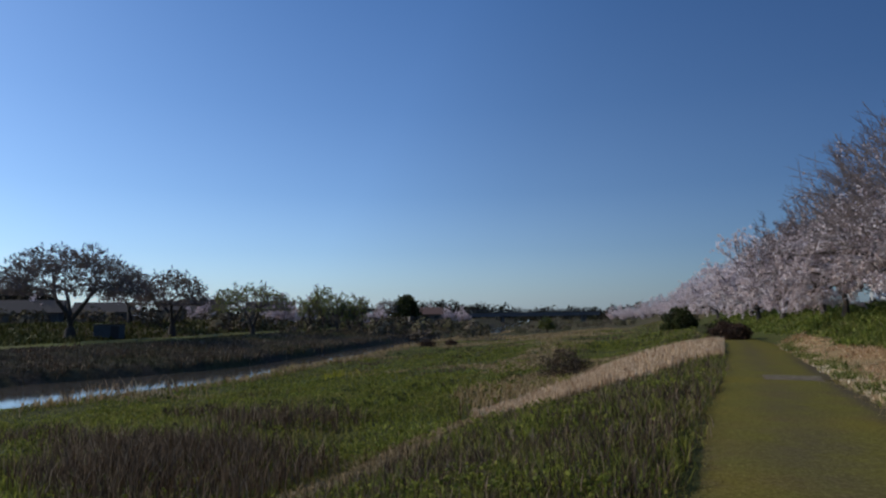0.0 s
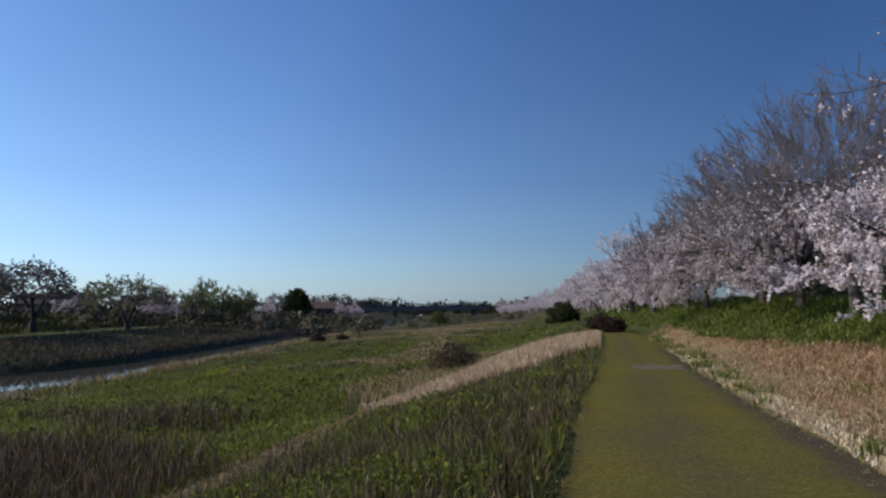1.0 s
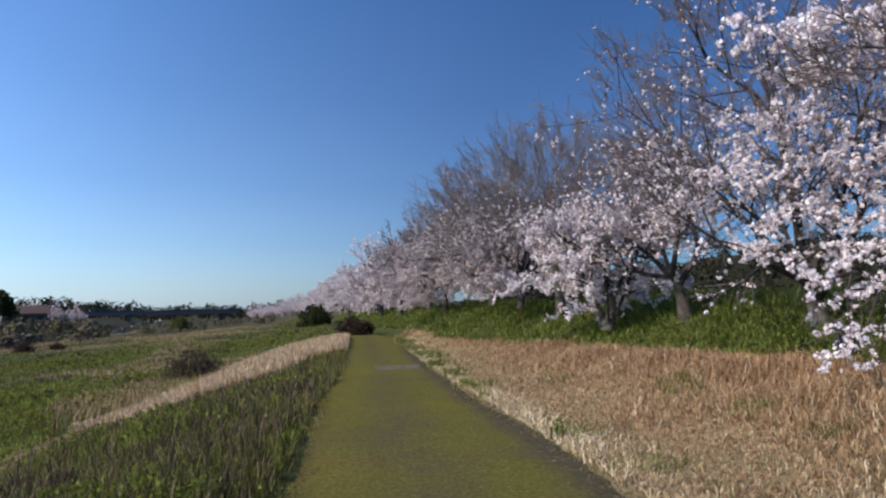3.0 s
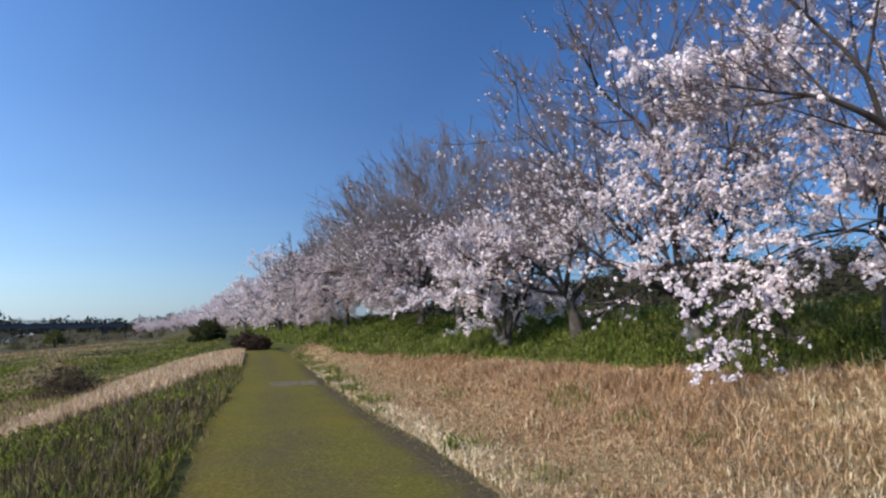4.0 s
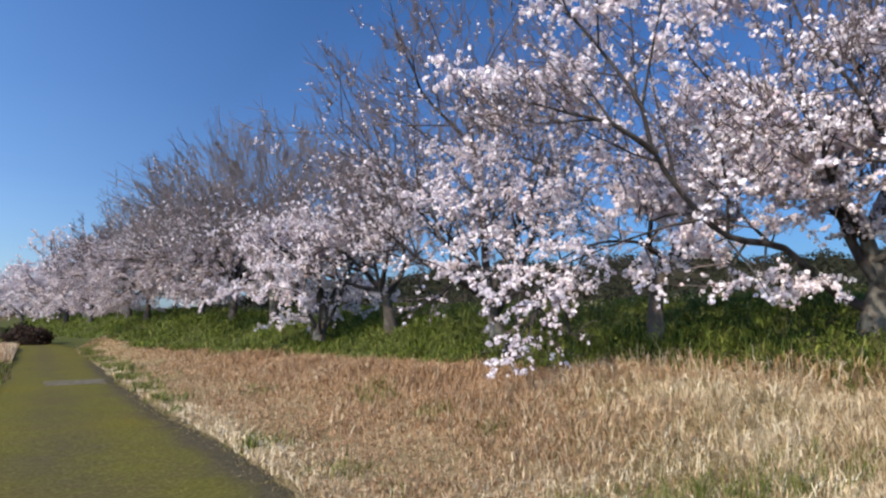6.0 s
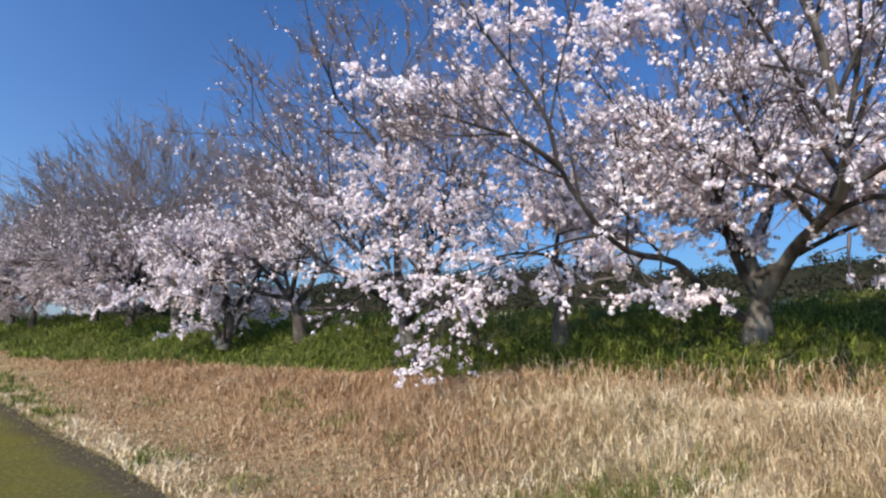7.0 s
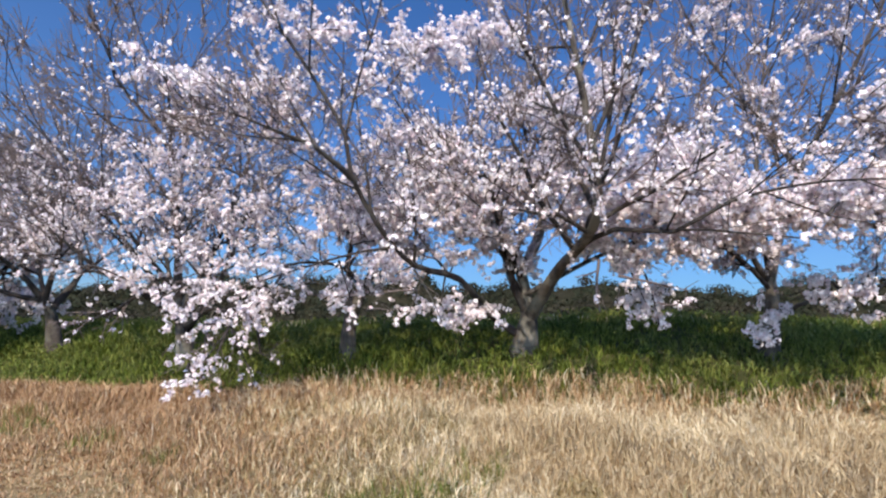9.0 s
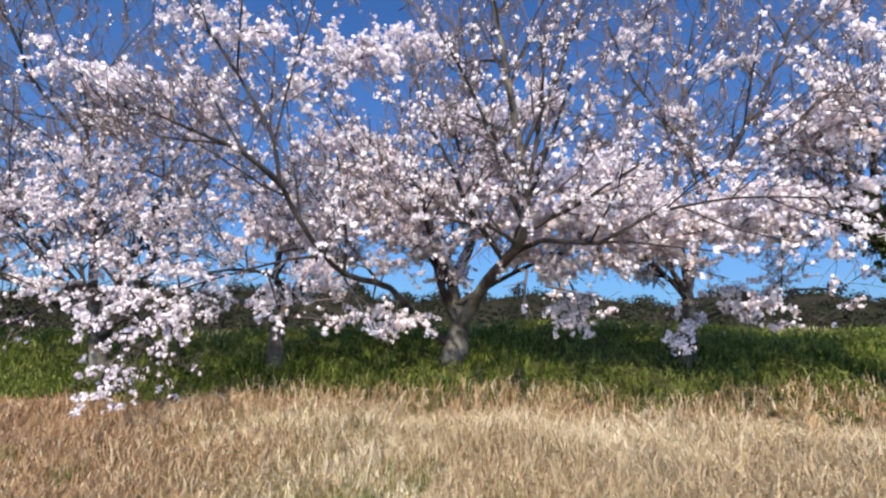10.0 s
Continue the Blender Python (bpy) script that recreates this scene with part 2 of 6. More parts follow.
M_WOODS = leafy("woodland_leaves", [(0.0, (0.016, 0.020, 0.011)), (0.5, (0.022, 0.026, 0.014)), (1.0, (0.030, 0.033, 0.018))],
                [(0.0, (0.026, 0.022, 0.015)), (0.5, (0.036, 0.030, 0.021)), (1.0, (0.050, 0.042, 0.029))], 0.05, 0.06, 0.9)
M_THICKET = leafy("bare_thicket_twigs", [(0.0, (0.065, 0.053, 0.038)), (0.5, (0.115, 0.093, 0.070)), (1.0, (0.18, 0.148, 0.115))],
                  [(0.0, (0.055, 0.056, 0.026)), (0.5, (0.09, 0.088, 0.042)), (1.0, (0.14, 0.13, 0.065))], 0.08, 0.1, 0.9)
M_LANE = earthy("grassy_lane", [(0.3, (0.07, 0.075, 0.025)), (0.55, (0.13, 0.125, 0.05)), (0.8, (0.20, 0.18, 0.09))],
                [(0.3, (0.06, 0.075, 0.02)), (0.55, (0.11, 0.125, 0.04)), (0.8, (0.18, 0.175, 0.075))], 2.0, 0.1)
M_HILL = earthy("hill_undergrowth", [(0.3, (0.012, 0.014, 0.007)), (0.6, (0.03, 0.028, 0.014)), (0.85, (0.06, 0.05, 0.03))],
                [(0.3, (0.02, 0.018, 0.01)), (0.6, (0.045, 0.038, 0.022)), (0.85, (0.08, 0.065, 0.04))], 0.5, 0.04)
M_SLAB = earthy("mossy_old_concrete", [(0.3, (0.075, 0.056, 0.034)), (0.55, (0.14, 0.112, 0.076)), (0.8, (0.25, 0.205, 0.150))], [(0.3, (0.10, 0.085, 0.05)), (0.55, (0.17, 0.145, 0.10)), (0.8, (0.28, 0.25, 0.2))], 7.0, 1.2)
M_BRIDGE = plain("painted_bridge_steel", (0.09, 0.10, 0.12), 0.7, 0.0)
M_PIER = plain("stained_pier_concrete", (0.08, 0.075, 0.07), 0.9)
M_ROOF = plain("grey_roof_tiles", (0.055, 0.05, 0.05), 0.95)
M_REDROOF = plain("red_brown_roof_tiles", (0.13, 0.075, 0.06), 0.95)
M_WALL = plain("pale_house_render", (0.13, 0.115, 0.10), 0.9)
M_SHED = plain("blue_grey_sheet_metal", (0.07, 0.085, 0.10), 0.7)
M_PANE = plain("dark_window_glass", (0.03, 0.035, 0.04), 0.1)
M_WHITE = plain("white_car_paint", (0.82, 0.82, 0.80), 0.25, 0, 0.05)
M_TYRE = plain("tyre_rubber", (0.02, 0.02, 0.02), 0.8)


def water_material():
    m, t, b = nodes_of("river_water")
    b.inputs["Base Color"].default_value = (0.075, 0.066, 0.055, 1)
    b.inputs["Roughness"].default_value = 0.06
    f = noise_fac(t, 2.2, 3.0, 0.6)
    bump(t, b, f, 0.012, 0.02)
    return m


M_WATER = water_material()

# ---------------------------------------------------------------- mesh helpers
def raw_mesh(name, verts, faces, mat, smooth=False):
    """A mesh from numpy arrays: verts (n, 3) and faces, one array (m, k) or a list of such arrays."""
    if not isinstance(faces, (list, tuple)):
        faces = [faces]
    faces = [np.asarray(f, dtype=np.int32) for f in faces if len(f)]
    me = bpy.data.meshes.new(name)
    me.vertices.add(len(verts))
    me.vertices.foreach_set("co", np.asarray(verts, dtype=np.float32).ravel())
    loops = np.concatenate([f.ravel() for f in faces])
    counts = np.concatenate([np.full(len(f), f.shape[1], dtype=np.int32) for f in faces])
    me.loops.add(len(loops))
    me.loops.foreach_set("vertex_index", loops)
    me.polygons.add(len(counts))
    me.polygons.foreach_set("loop_start", np.concatenate([[0], np.cumsum(counts)[:-1]]).astype(np.int32))
    me.polygons.foreach_set("loop_total", counts)
    if smooth:
        me.polygons.foreach_set("use_smooth", np.ones(len(counts), dtype=bool))
    me.update(calc_edges=True)
    for m in (mat if isinstance(mat, (list, tuple)) else [mat]):
        me.materials.append(m)
    return me


def part(name, mesh, parent, label=""):
    ob = new(name, mesh)
    ob.parent = parent
    return tagged(ob, label)


def part_bm(name, bm, mat, parent, label=""):
    me = bpy.data.meshes.new(name)
    bm.to_mesh(me)
    bm.free()
    me.materials.append(mat)
    return part(name, me, parent, label)


def thing(name, m, label, category, group=""):
    ob = new(name)
    ob.empty_display_size = 0.2
    ob.matrix_world = m
    return tagged(ob, label, category, group)


def box_bm(sx, sy, sz, cx=0.0, cy=0.0, cz=0.0, bevel=0.0, bm=None):
    bm = bm or bmesh.new()
    made = bmesh.ops.create_cube(bm, size=1.0, matrix=Matrix.LocRotScale((cx, cy, cz), None, (sx, sy, sz)))
    if bevel:
        edges = list({e for v in made["verts"] for e in v.link_edges})
        bmesh.ops.bevel(bm, geom=edges, offset=bevel, segments=2, affect="EDGES")
    return bm


# ---------------------------------------------------------------- lie of the land
DX, DY = 0.41, 0.912                                    # the way of the track
RIVER = np.array([(-75, -45), (-45, 12), (-31.5, 39), (-26.5, 46.5), (-20.5, 58), (-16.5, 76), (-10.5, 103), (5, 143), (12, 190), (24, 260), (48, 400), (170, 900)], dtype=float)
WATER_Z = -2.85


def smooth(v):
    v = np.clip(v, 0, 1)
    return v * v * (3 - 2 * v)


def lumps(x, y, seed=0.0):
    """Gentle unevenness, about -1 to 1."""
    return (np.sin(x * 0.9 + 1.3 * np.sin(y * 0.53 + seed)) + np.sin(y * 1.1 + 1.7 * np.sin(x * 0.61 + seed * 2)) + np.sin(0.37 * x - 0.29 * y + seed)) / 3


def along(x, y):
    """Distance along the track and to the right of its middle."""
    s = DX * x + DY * y
    n = DY * x - DX * y - 1.09
    return s, n + 0.105 * np.maximum(s - 32, 0)


def half_width(s):
    return 1.35 - 0.01 * np.clip(s, 0, 35)


def track_right(s):
    """The track is a little wider to the right close by."""
    return 0.18 * smooth((14 - s) / 8) + 0.08 * smooth((3 - s) / 3)


def track_left(s):
    """And so it is to the left."""
    return 0.27 * smooth((19 - s) / 11)


def field_edge(s):
    """Where the dry field ends and the green embankment starts."""
    return np.clip(7.7 - 0.21 * (s - 3.4), 2.3, 9.7) + 0.35 * smooth((6 - s) / 6)


def grass_edge(s):
    """Where the dead grass gives way to the green grass at the foot of the embankment."""
    return np.interp(s, [-9, -1, 2.6, 6.2, 8.5, 11.2, 14, 20, 26, 40], [10.6, 9.4, 8.4, 7.3, 6.55, 5.85, 5.1, 3.7, 2.7, 1.8])


def river_offset(x, y):
    """Signed distance from the river's middle: positive on the far side."""
    best = np.full(np.shape(x), 1e9)
    sign = np.ones(np.shape(x))
    for (ax, ay), (bx, by) in zip(RIVER[:-1], RIVER[1:]):
        ex, ey = bx - ax, by - ay
        u = np.clip(((x - ax) * ex + (y - ay) * ey) / (ex * ex + ey * ey), 0, 1)
        d = np.hypot(x - ax - u * ex, y - ay - u * ey)
        c = ex * (y - ay) - ey * (x - ax)
        sign = np.where(d < best, np.where(c > 0, 1.0, -1.0), sign)
        best = np.minimum(best, d)
    return best * sign


def reach_near(y):
    """The river is wider upstream, towards the standing point."""
    return 4.0 * smooth((54 - y) / 14)


def land(x, y):
    x, y = np.asarray(x, dtype=float), np.asarray(y, dtype=float)
    s, n = along(x, y)
    w, e = half_width(s), field_edge(s)
    left = np.maximum(-(n + w + track_left(s)), 0)
    right = np.maximum(n - w, 0)
    z = -1.35 * smooth(left / 7.0) - 1.2 * smooth((left - 8) / 20) + 0.08 * smooth(left / 0.5) * lumps(x, y)
    z = z + (0.55 - 0.15 * smooth((s - 6) / 10)) * smooth(right / np.maximum(e - w, 0.5)) + 0.04 * smooth(right / 1.0) * lumps(x, y, 2.0)
    up = n - e
    z = z + (1.3 + 0.22 * smooth((10 - s) / 8)) * (1 - np.exp(-np.maximum(up, 0) / 1.8)) - 0.5 * smooth((up - 7) / 6) + 0.08 * smooth(up) * lumps(x, y, 4.0) + 0.07 * smooth(up) * lumps(x * 2.3, y * 2.3, 1.4)
    d = river_offset(x, y)
    far = -3.6 + 1.55 * smooth((d + 4.2 - 0.8 * reach_near(y)) / 2.2) + 0.95 * smooth((d + 1) / 15) + 1.7 * smooth((d - 22) / 14) + 0.1 * smooth(d / 2) * lumps(x, y, 6.0)
    return np.where(d > -6.5, far, -3.6 + (z + 3.6) * smooth((-d - reach_near(y) - 7.2) / 3.6))


def axis(lo, hi, step, growth, end):
    mid = np.arange(lo, hi + 1e-6, step)
    out, d, v = [], step, hi
    while v < end:
        d *= growth
        v += d
        out.append(v)
    o = np.array(out)
    return np.concatenate([(lo - (o - hi))[::-1], mid, o])


gx, gy = axis(-14, 22, 0.5, 1.09, 1600), axis(-12, 44, 0.5, 1.09, 1600)
GX, GY = np.meshgrid(gx, gy)
ground_v = np.stack([GX.ravel(), GY.ravel(), land(GX, GY).ravel()], 1)
ix = np.arange(len(gy) * len(gx)).reshape(len(gy), len(gx))
ground_f = np.stack([ix[:-1, :-1].ravel(), ix[:-1, 1:].ravel(), ix[1:, 1:].ravel(), ix[1:, :-1].ravel()], 1)
me = raw_mesh("ground", ground_v, ground_f, [M_GREENSOIL, M_LITTER, M_MUD, M_FARLAND], True)
fc = ground_v[ground_f].mean(1)
fs, fn = along(fc[:, 0], fc[:, 1])
fd = river_offset(fc[:, 0], fc[:, 1])
zone = np.zeros(len(fc), dtype=np.int32)
zone[(fn > 0) & (fn < grass_edge(fs) - 0.3) & (fs < 31)] = 1
zone[(fd > -13) & (fd < 15)] = 2
zone[(np.hypot(fc[:, 0], fc[:, 1]) > 90) & ((fd <= -13) | (fd >= 15))] = 3
me.polygons.foreach_set("material_index", zone)
tagged(new("ground", me), "uneven riverside ground of weedy soil and straw litter", "ground", kind="structure")

# the river
rv = []
for i, (px, py) in enumerate(RIVER):
    a, b = RIVER[max(i - 1, 0)], RIVER[min(i + 1, len(RIVER) - 1)]
    t = (b - a) / np.hypot(*(b - a))
    for k in (-16, 11):
        rv.append((px - t[1] * k, py + t[0] * k, WATER_Z))
rf = np.array([(2 * i, 2 * i + 1, 2 * i + 3, 2 * i + 2) for i in range(len(RIVER) - 1)])
tagged(new("water", raw_mesh("water", np.array(rv), rf, M_WATER)), "calm dark river water between weedy banks", "river", kind="structure")

# the lane on the far bank
lane_line = []
for (ax, ay), (bx, by) in zip(RIVER[1:7], RIVER[2:8]):
    for u in np.linspace(0, 1, 12, endpoint=False):
        lane_line.append((ax + (bx - ax) * u, ay + (by - ay) * u))
lane_line = np.array(lane_line)
kern = np.ones(9) / 9
lane_line = np.stack([np.convolve(np.pad(lane_line[:, i], 4, mode="edge"), kern, "valid") for i in (0, 1)], 1)
dirs = np.gradient(lane_line, axis=0)
dirs /= np.linalg.norm(dirs, axis=1, keepdims=True)
side = np.stack([-dirs[:, 1], dirs[:, 0]], 1)
lv = []
for k in (14.4, 17.0, 19.5, 22.0):
    q = lane_line + side * k
    lv.append(np.stack([q[:, 0], q[:, 1], land(q[:, 0], q[:, 1]) + 0.12], 1))
lv = np.stack(lv, 1)
ix = np.arange(lv.shape[0] * 4).reshape(-1, 4)
lf = np.stack([ix[:-1, :-1].ravel(), ix[:-1, 1:].ravel(), ix[1:, 1:].ravel(), ix[1:, :-1].ravel()], 1)
tagged(new("far_lane", raw_mesh("far_lane", lv.reshape(-1, 3), lf, M_LANE, True)), "pale grassy lane along the far river bank", "path", kind="structure")

# the track
ps, pn = np.arange(-9, 39, 0.12), np.linspace(-1, 1, 25)
PS, PN = np.meshgrid(ps, pn)
wob = 0.06 * np.sin(PS * 1.7 + 3 * np.sin(PS * 0.31)) + 0.03 * np.sin(PS * 5.3 + 2 * np.sin(PS * 2.1)) + 0.015 * np.sin(PS * 13.1)
off = PN * (half_width(PS) + np.where(PN > 0, track_right(PS), track_left(PS))) + wob * np.abs(PN) ** 3 - 0.105 * np.maximum(PS - 32, 0)
lx = (off + 1.09) * DY + PS * DX
ly = -(off + 1.09) * DX + PS * DY
lz = land(lx, ly) + 0.03 - 0.05 * np.abs(PN) ** 6 + 0.008 * lumps(lx * 3, ly * 3)
ix = np.arange(PS.size).reshape(PS.shape)
tf = np.stack([ix[:-1, :-1].ravel(), ix[:-1, 1:].ravel(), ix[1:, 1:].ravel(), ix[1:, :-1].ravel()], 1)
me = raw_mesh("path", np.stack([lx.ravel(), ly.ravel(), lz.ravel()], 1), tf, M_PATH, True)
worn = 0.15 * np.exp(-((PN + 0.16) / 0.3) ** 2) + 0.5 * np.exp(-((PN - 0.9) / 0.24) ** 2) * smooth((26 - PS) / 8) + 0.16 * np.exp(-((PN + 1) / 0.12) ** 2) + 0.10 * lumps(lx * 0.8, ly * 0.8, 3.3)
at = me.attributes.new("worn", "FLOAT", "POINT")
at.data.foreach_set("value", worn.ravel().astype(np.float32))
tagged(new("path", me), "straight mossy gravel track with worn wheel bands", "path", kind="structure")

# ---------------------------------------------------------------- blades and clumps
def blades(rng, xy, height, width, lean, mat, name, label, bend=0.5, sink=0.03, z=None):
    """Many separate blades: a bent strip of three triangles each."""
    k = len(xy)
    x, y = xy[:, 0], xy[:, 1]
    z = land(x, y) - sink if z is None else z
    a = rng.uniform(0, 2 * np.pi, k)
    b = rng.uniform(0, 2 * np.pi, k)
    l = lean * np.sqrt(rng.random(k)) * height
    wx, wy = np.cos(a) * width / 2, np.sin(a) * width / 2
    tx, ty = np.cos(b) * l, np.sin(b) * l
    v = np.empty((k, 5, 3))
    v[:, 0] = np.stack([x - wx, y - wy, z], 1)
    v[:, 1] = np.stack([x + wx, y + wy, z], 1)
    m = 0.6
    v[:, 2] = np.stack([x + wx * 0.8 + tx * m * bend, y + wy * 0.8 + ty * m * bend, z + height * m], 1)
    v[:, 3] = np.stack([x - wx * 0.8 + tx * m * bend, y - wy * 0.8 + ty * m * bend, z + height * m], 1)
    v[:, 4] = np.stack([x + tx, y + ty, z + height * (1 - 0.35 * (l / np.maximum(height, 1e-3)) ** 2)], 1)
    base = np.arange(k)[:, None] * 5
    me = raw_mesh(name, v.reshape(-1, 3), [base + np.array([0, 1, 2, 3]), base + np.array([3, 2, 4])], mat)
    return tagged(new(name, me), label, "grass", kind="stuff")


def scatter(rng, k, r0, r1, a0, a1, power=0.0):
    """k places between two distances and two azimuths (degrees) from the standing point, denser close by."""
    u = rng.random(k)
    r = r0 * (r1 / r0) ** u if power == 0 else (r0 ** power + u * (r1 ** power - r0 ** power)) ** (1 / power)
    a = np.radians(rng.uniform(a0, a1, k))
    return np.stack([0.3 + r * np.sin(a), -0.2 + r * np.cos(a)], 1)


def clumped(rng, xy, size):
    """Draws places together into clumps of about that size."""
    c = np.round(xy / size + rng.normal(0, 0.25, xy.shape))
    wave = np.sin(c[:, 0] * 12.9898 + c[:, 1] * 78.233) * 43758.5453
    other = np.sin(c[:, 0] * 39.346 + c[:, 1] * 11.135) * 24634.6345
    cell = (c + 0.9 * np.stack([wave - np.floor(wave) - 0.5, other - np.floor(other) - 0.5], 1)) * size
    return xy + (cell - xy) * rng.uniform(0, 0.75, (len(xy), 1))


def patchy(x, y, f, seed):
    return np.sin(f * x + 2.1 * np.sin(f * 0.7 * y + seed)) * np.sin(f * 1.1 * y + 1.9 * np.sin(f * 0.8 * x + seed * 3))


def inside(x, y, poly):
    c = np.zeros(len(x), dtype=bool)
    for (ax, ay), (bx, by) in zip(poly, poly[1:] + poly[:1]):
        hit = ((ay > y) != (by > y)) & (x < (bx - ax) * (y - ay) / (by - ay + 1e-12) + ax)
        c ^= hit
    return c


def puffs(rng, centres, size, petals, spread=0.5, leaf=0.42):
    """Small loose balls of separate petals or leaves, each a bent quad facing outwards at random."""
    k = len(centres)
    size = np.broadcast_to(size, (k,))
    d = rng.normal(0, 1, (k, petals, 3))
    d /= np.linalg.norm(d, axis=2, keepdims=True)
    c = centres[:, None] + d * (size[:, None, None] * spread * rng.uniform(0.5, 1.15, (k, petals, 1)))
    nrm = d + rng.normal(0, 0.28, d.shape)
    nrm /= np.linalg.norm(nrm, axis=2, keepdims=True)
    a = np.cross(nrm, rng.normal(0, 1, d.shape))
    a /= np.linalg.norm(a, axis=2, keepdims=True)
    b = np.cross(nrm, a)
    h = (size[:, None, None] * leaf) * rng.uniform(0.7, 1.2, (k, petals, 1))
    v = np.empty((k, petals, 4, 3))
    v[:, :, 0] = c - a * h + nrm * h * 0.15
    v[:, :, 1] = c - b * h - nrm * h * 0.1
    v[:, :, 2] = c + a * h + nrm * h * 0.15
    v[:, :, 3] = c + b * h - nrm * h * 0.1
    f = np.arange(k * petals)[:, None] * 4 + np.arange(4)
    return v.reshape(-1, 3), f


# dry field beside the track
rng = np.random.default_rng(11)
xy = scatter(rng, 720000, 3.2, 36, 15, 140, 0.72)
s, n = along(xy[:, 0], xy[:, 1])
w, e = half_width(s), grass_edge(s)
edge_wave = 0.35 * lumps(xy[:, 0] * 1.5, xy[:, 1] * 1.5, 7.0)
near_track = n - w - track_right(s) - 0.03 + 0.06 * lumps(xy[:, 0] * 4.5, xy[:, 1] * 4.5, 1.0)
keep = (near_track > 0) & (n < e + edge_wave + 0.05) & (s < 33)
greenish = patchy(xy[:, 0], xy[:, 1], 1.1, 0.6) + 0.25 * lumps(xy[:, 0] * 3, xy[:, 1] * 3, 8) > 0.74
for tx, ty, tr in ((7.5, 4.3, 0.42), (6.9, 3.2, 0.4), (8.4, 1.4, 0.5), (5.75, 0.0, 0.28), (7.9, 5.6, 0.4)):
    greenish |= np.hypot(xy[:, 0] - tx, (xy[:, 1] - ty) * 0.8) < tr * (0.7 + 0.5 * lumps(xy[:, 0] * 6, xy[:, 1] * 6, tx))
greenish &= (xy[:, 1] > -0.4) | (rng.random(len(xy)) < 0.08)
bald = (patchy(xy[:, 0], xy[:, 1], 1.6, 2.2) > 0.45) & (n < 4.2)
xy1 = xy[keep & ~(greenish & (rng.random(len(xy)) < 0.5)) & ~(bald & (rng.random(len(xy)) < 0.25))]
xy1 = clumped(rng, xy1, 0.2)
s, n = along(xy1[:, 0], xy1[:, 1])
h = (0.085 + 0.215 * smooth((n - half_width(s) - 0.9 - 0.6 * lumps(xy1[:, 0] * 1.2, xy1[:, 1] * 1.2, 5)) / 3.6)) * rng.uniform(0.45, 1.4, len(xy1))
d = np.hypot(xy1[:, 0], xy1[:, 1])
red = rng.random(len(xy1)) < 0.9 * smooth((xy1[:, 1] + 1.0 * lumps(xy1[:, 0], xy1[:, 1], 1.0) - 0.6) / 4.2) * smooth((n - 0.85 + 0.7 * smooth((xy1[:, 1] - 5) / 6) - 0.6 * lumps(xy1[:, 0] * 0.9, xy1[:, 1] * 0.9, 2.5)) / 1.9)
red |= rng.random(len(xy1)) < 0.55 * smooth((n - grass_edge(s) + 1.5) / 1.2)
matted = ~red & (patchy(xy1[:, 0], xy1[:, 1], 1.3, 3.7) + 0.5 * lumps(xy1[:, 0] * 2.6, xy1[:, 1] * 2.6, 4) > 0.05) & (rng.random(len(xy1)) < 0.72) & (xy1[:, 1] > -0.5 + 1.5 * lumps(xy1[:, 0], xy1[:, 1], 3.0))
h = np.where(matted, h * 0.75, h) * (0.98 + 0.36 * lumps(xy1[:, 0] * 2.3, xy1[:, 1] * 2.3, 6.1) + 0.15 * lumps(xy1[:, 0] * 6.1, xy1[:, 1] * 6.1, 2.2)).clip(0.5, 1.4)
for sel, mat, label in ((~red & ~matted, M_DRY, "straw-coloured dead grass, tall and tangled, across the field"), (red, M_RUSSET, "russet dead grass, tall and tangled, in the field"),
                        (matted, M_MATTED, "matted olive-brown dead grass in patches of the field")):
    blades(rng, xy1[sel], h[sel], (0.0048 + 0.00066 * d)[sel], 1.45, mat, "dry_grass", label, bend=0.35)
xy2 = clumped(rng, xy[keep & greenish & (rng.random(len(xy)) < 0.17)], 0.35)
s, n = along(xy2[:, 0], xy2[:, 1])
h = (0.10 + 0.22 * smooth((n - half_width(s)) / 4)) * rng.uniform(0.6, 1.3, len(xy2))
blades(rng, xy2, h * 0.8, 0.006 + 0.0007 * np.hypot(xy2[:, 0], xy2[:, 1]), 0.8, M_DRYGREEN, "green_tuft", "fresh green tufts coming up through dead grass")

# green tufts along the right edge of the track
rng = np.random.default_rng(12)
k = 11000
ts = rng.uniform(1.0, 22, k)
tn = half_width(ts) + track_right(ts) + rng.uniform(-0.05, 0.4, k)
xy = clumped(rng, np.stack([(tn + 1.09) * DY + ts * DX, -(tn + 1.09) * DX + ts * DY], 1), 0.12)
blades(rng, xy, rng.uniform(0.04, 0.15, k), 0.007 + 0.001 * np.hypot(xy[:, 0], xy[:, 1]), 1.2, M_DRY, "edge_straw", "short flattened straw along the edge of the track", bend=0.6)
k = 9000
ts = rng.uniform(1.0, 30, k)
tn = half_width(ts) + track_right(ts) + np.abs(rng.normal(0, 0.28, k)) - 0.03
xy = np.stack([(tn + 1.09) * DY + ts * DX, -(tn + 1.09) * DX + ts * DY], 1)
xy = clumped(rng, xy[patchy(xy[:, 0], xy[:, 1], 1.7, 0.3) + 0.4 * lumps(xy[:, 0] * 3, xy[:, 1] * 3, 3) > 0.05], 0.3)
blades(rng, xy, rng.uniform(0.06, 0.24, len(xy)), 0.007 + 0.001 * np.hypot(xy[:, 0], xy[:, 1]), 0.8, M_DRYGREEN, "edge_tuft", "green grass tufts along the edge of the track")

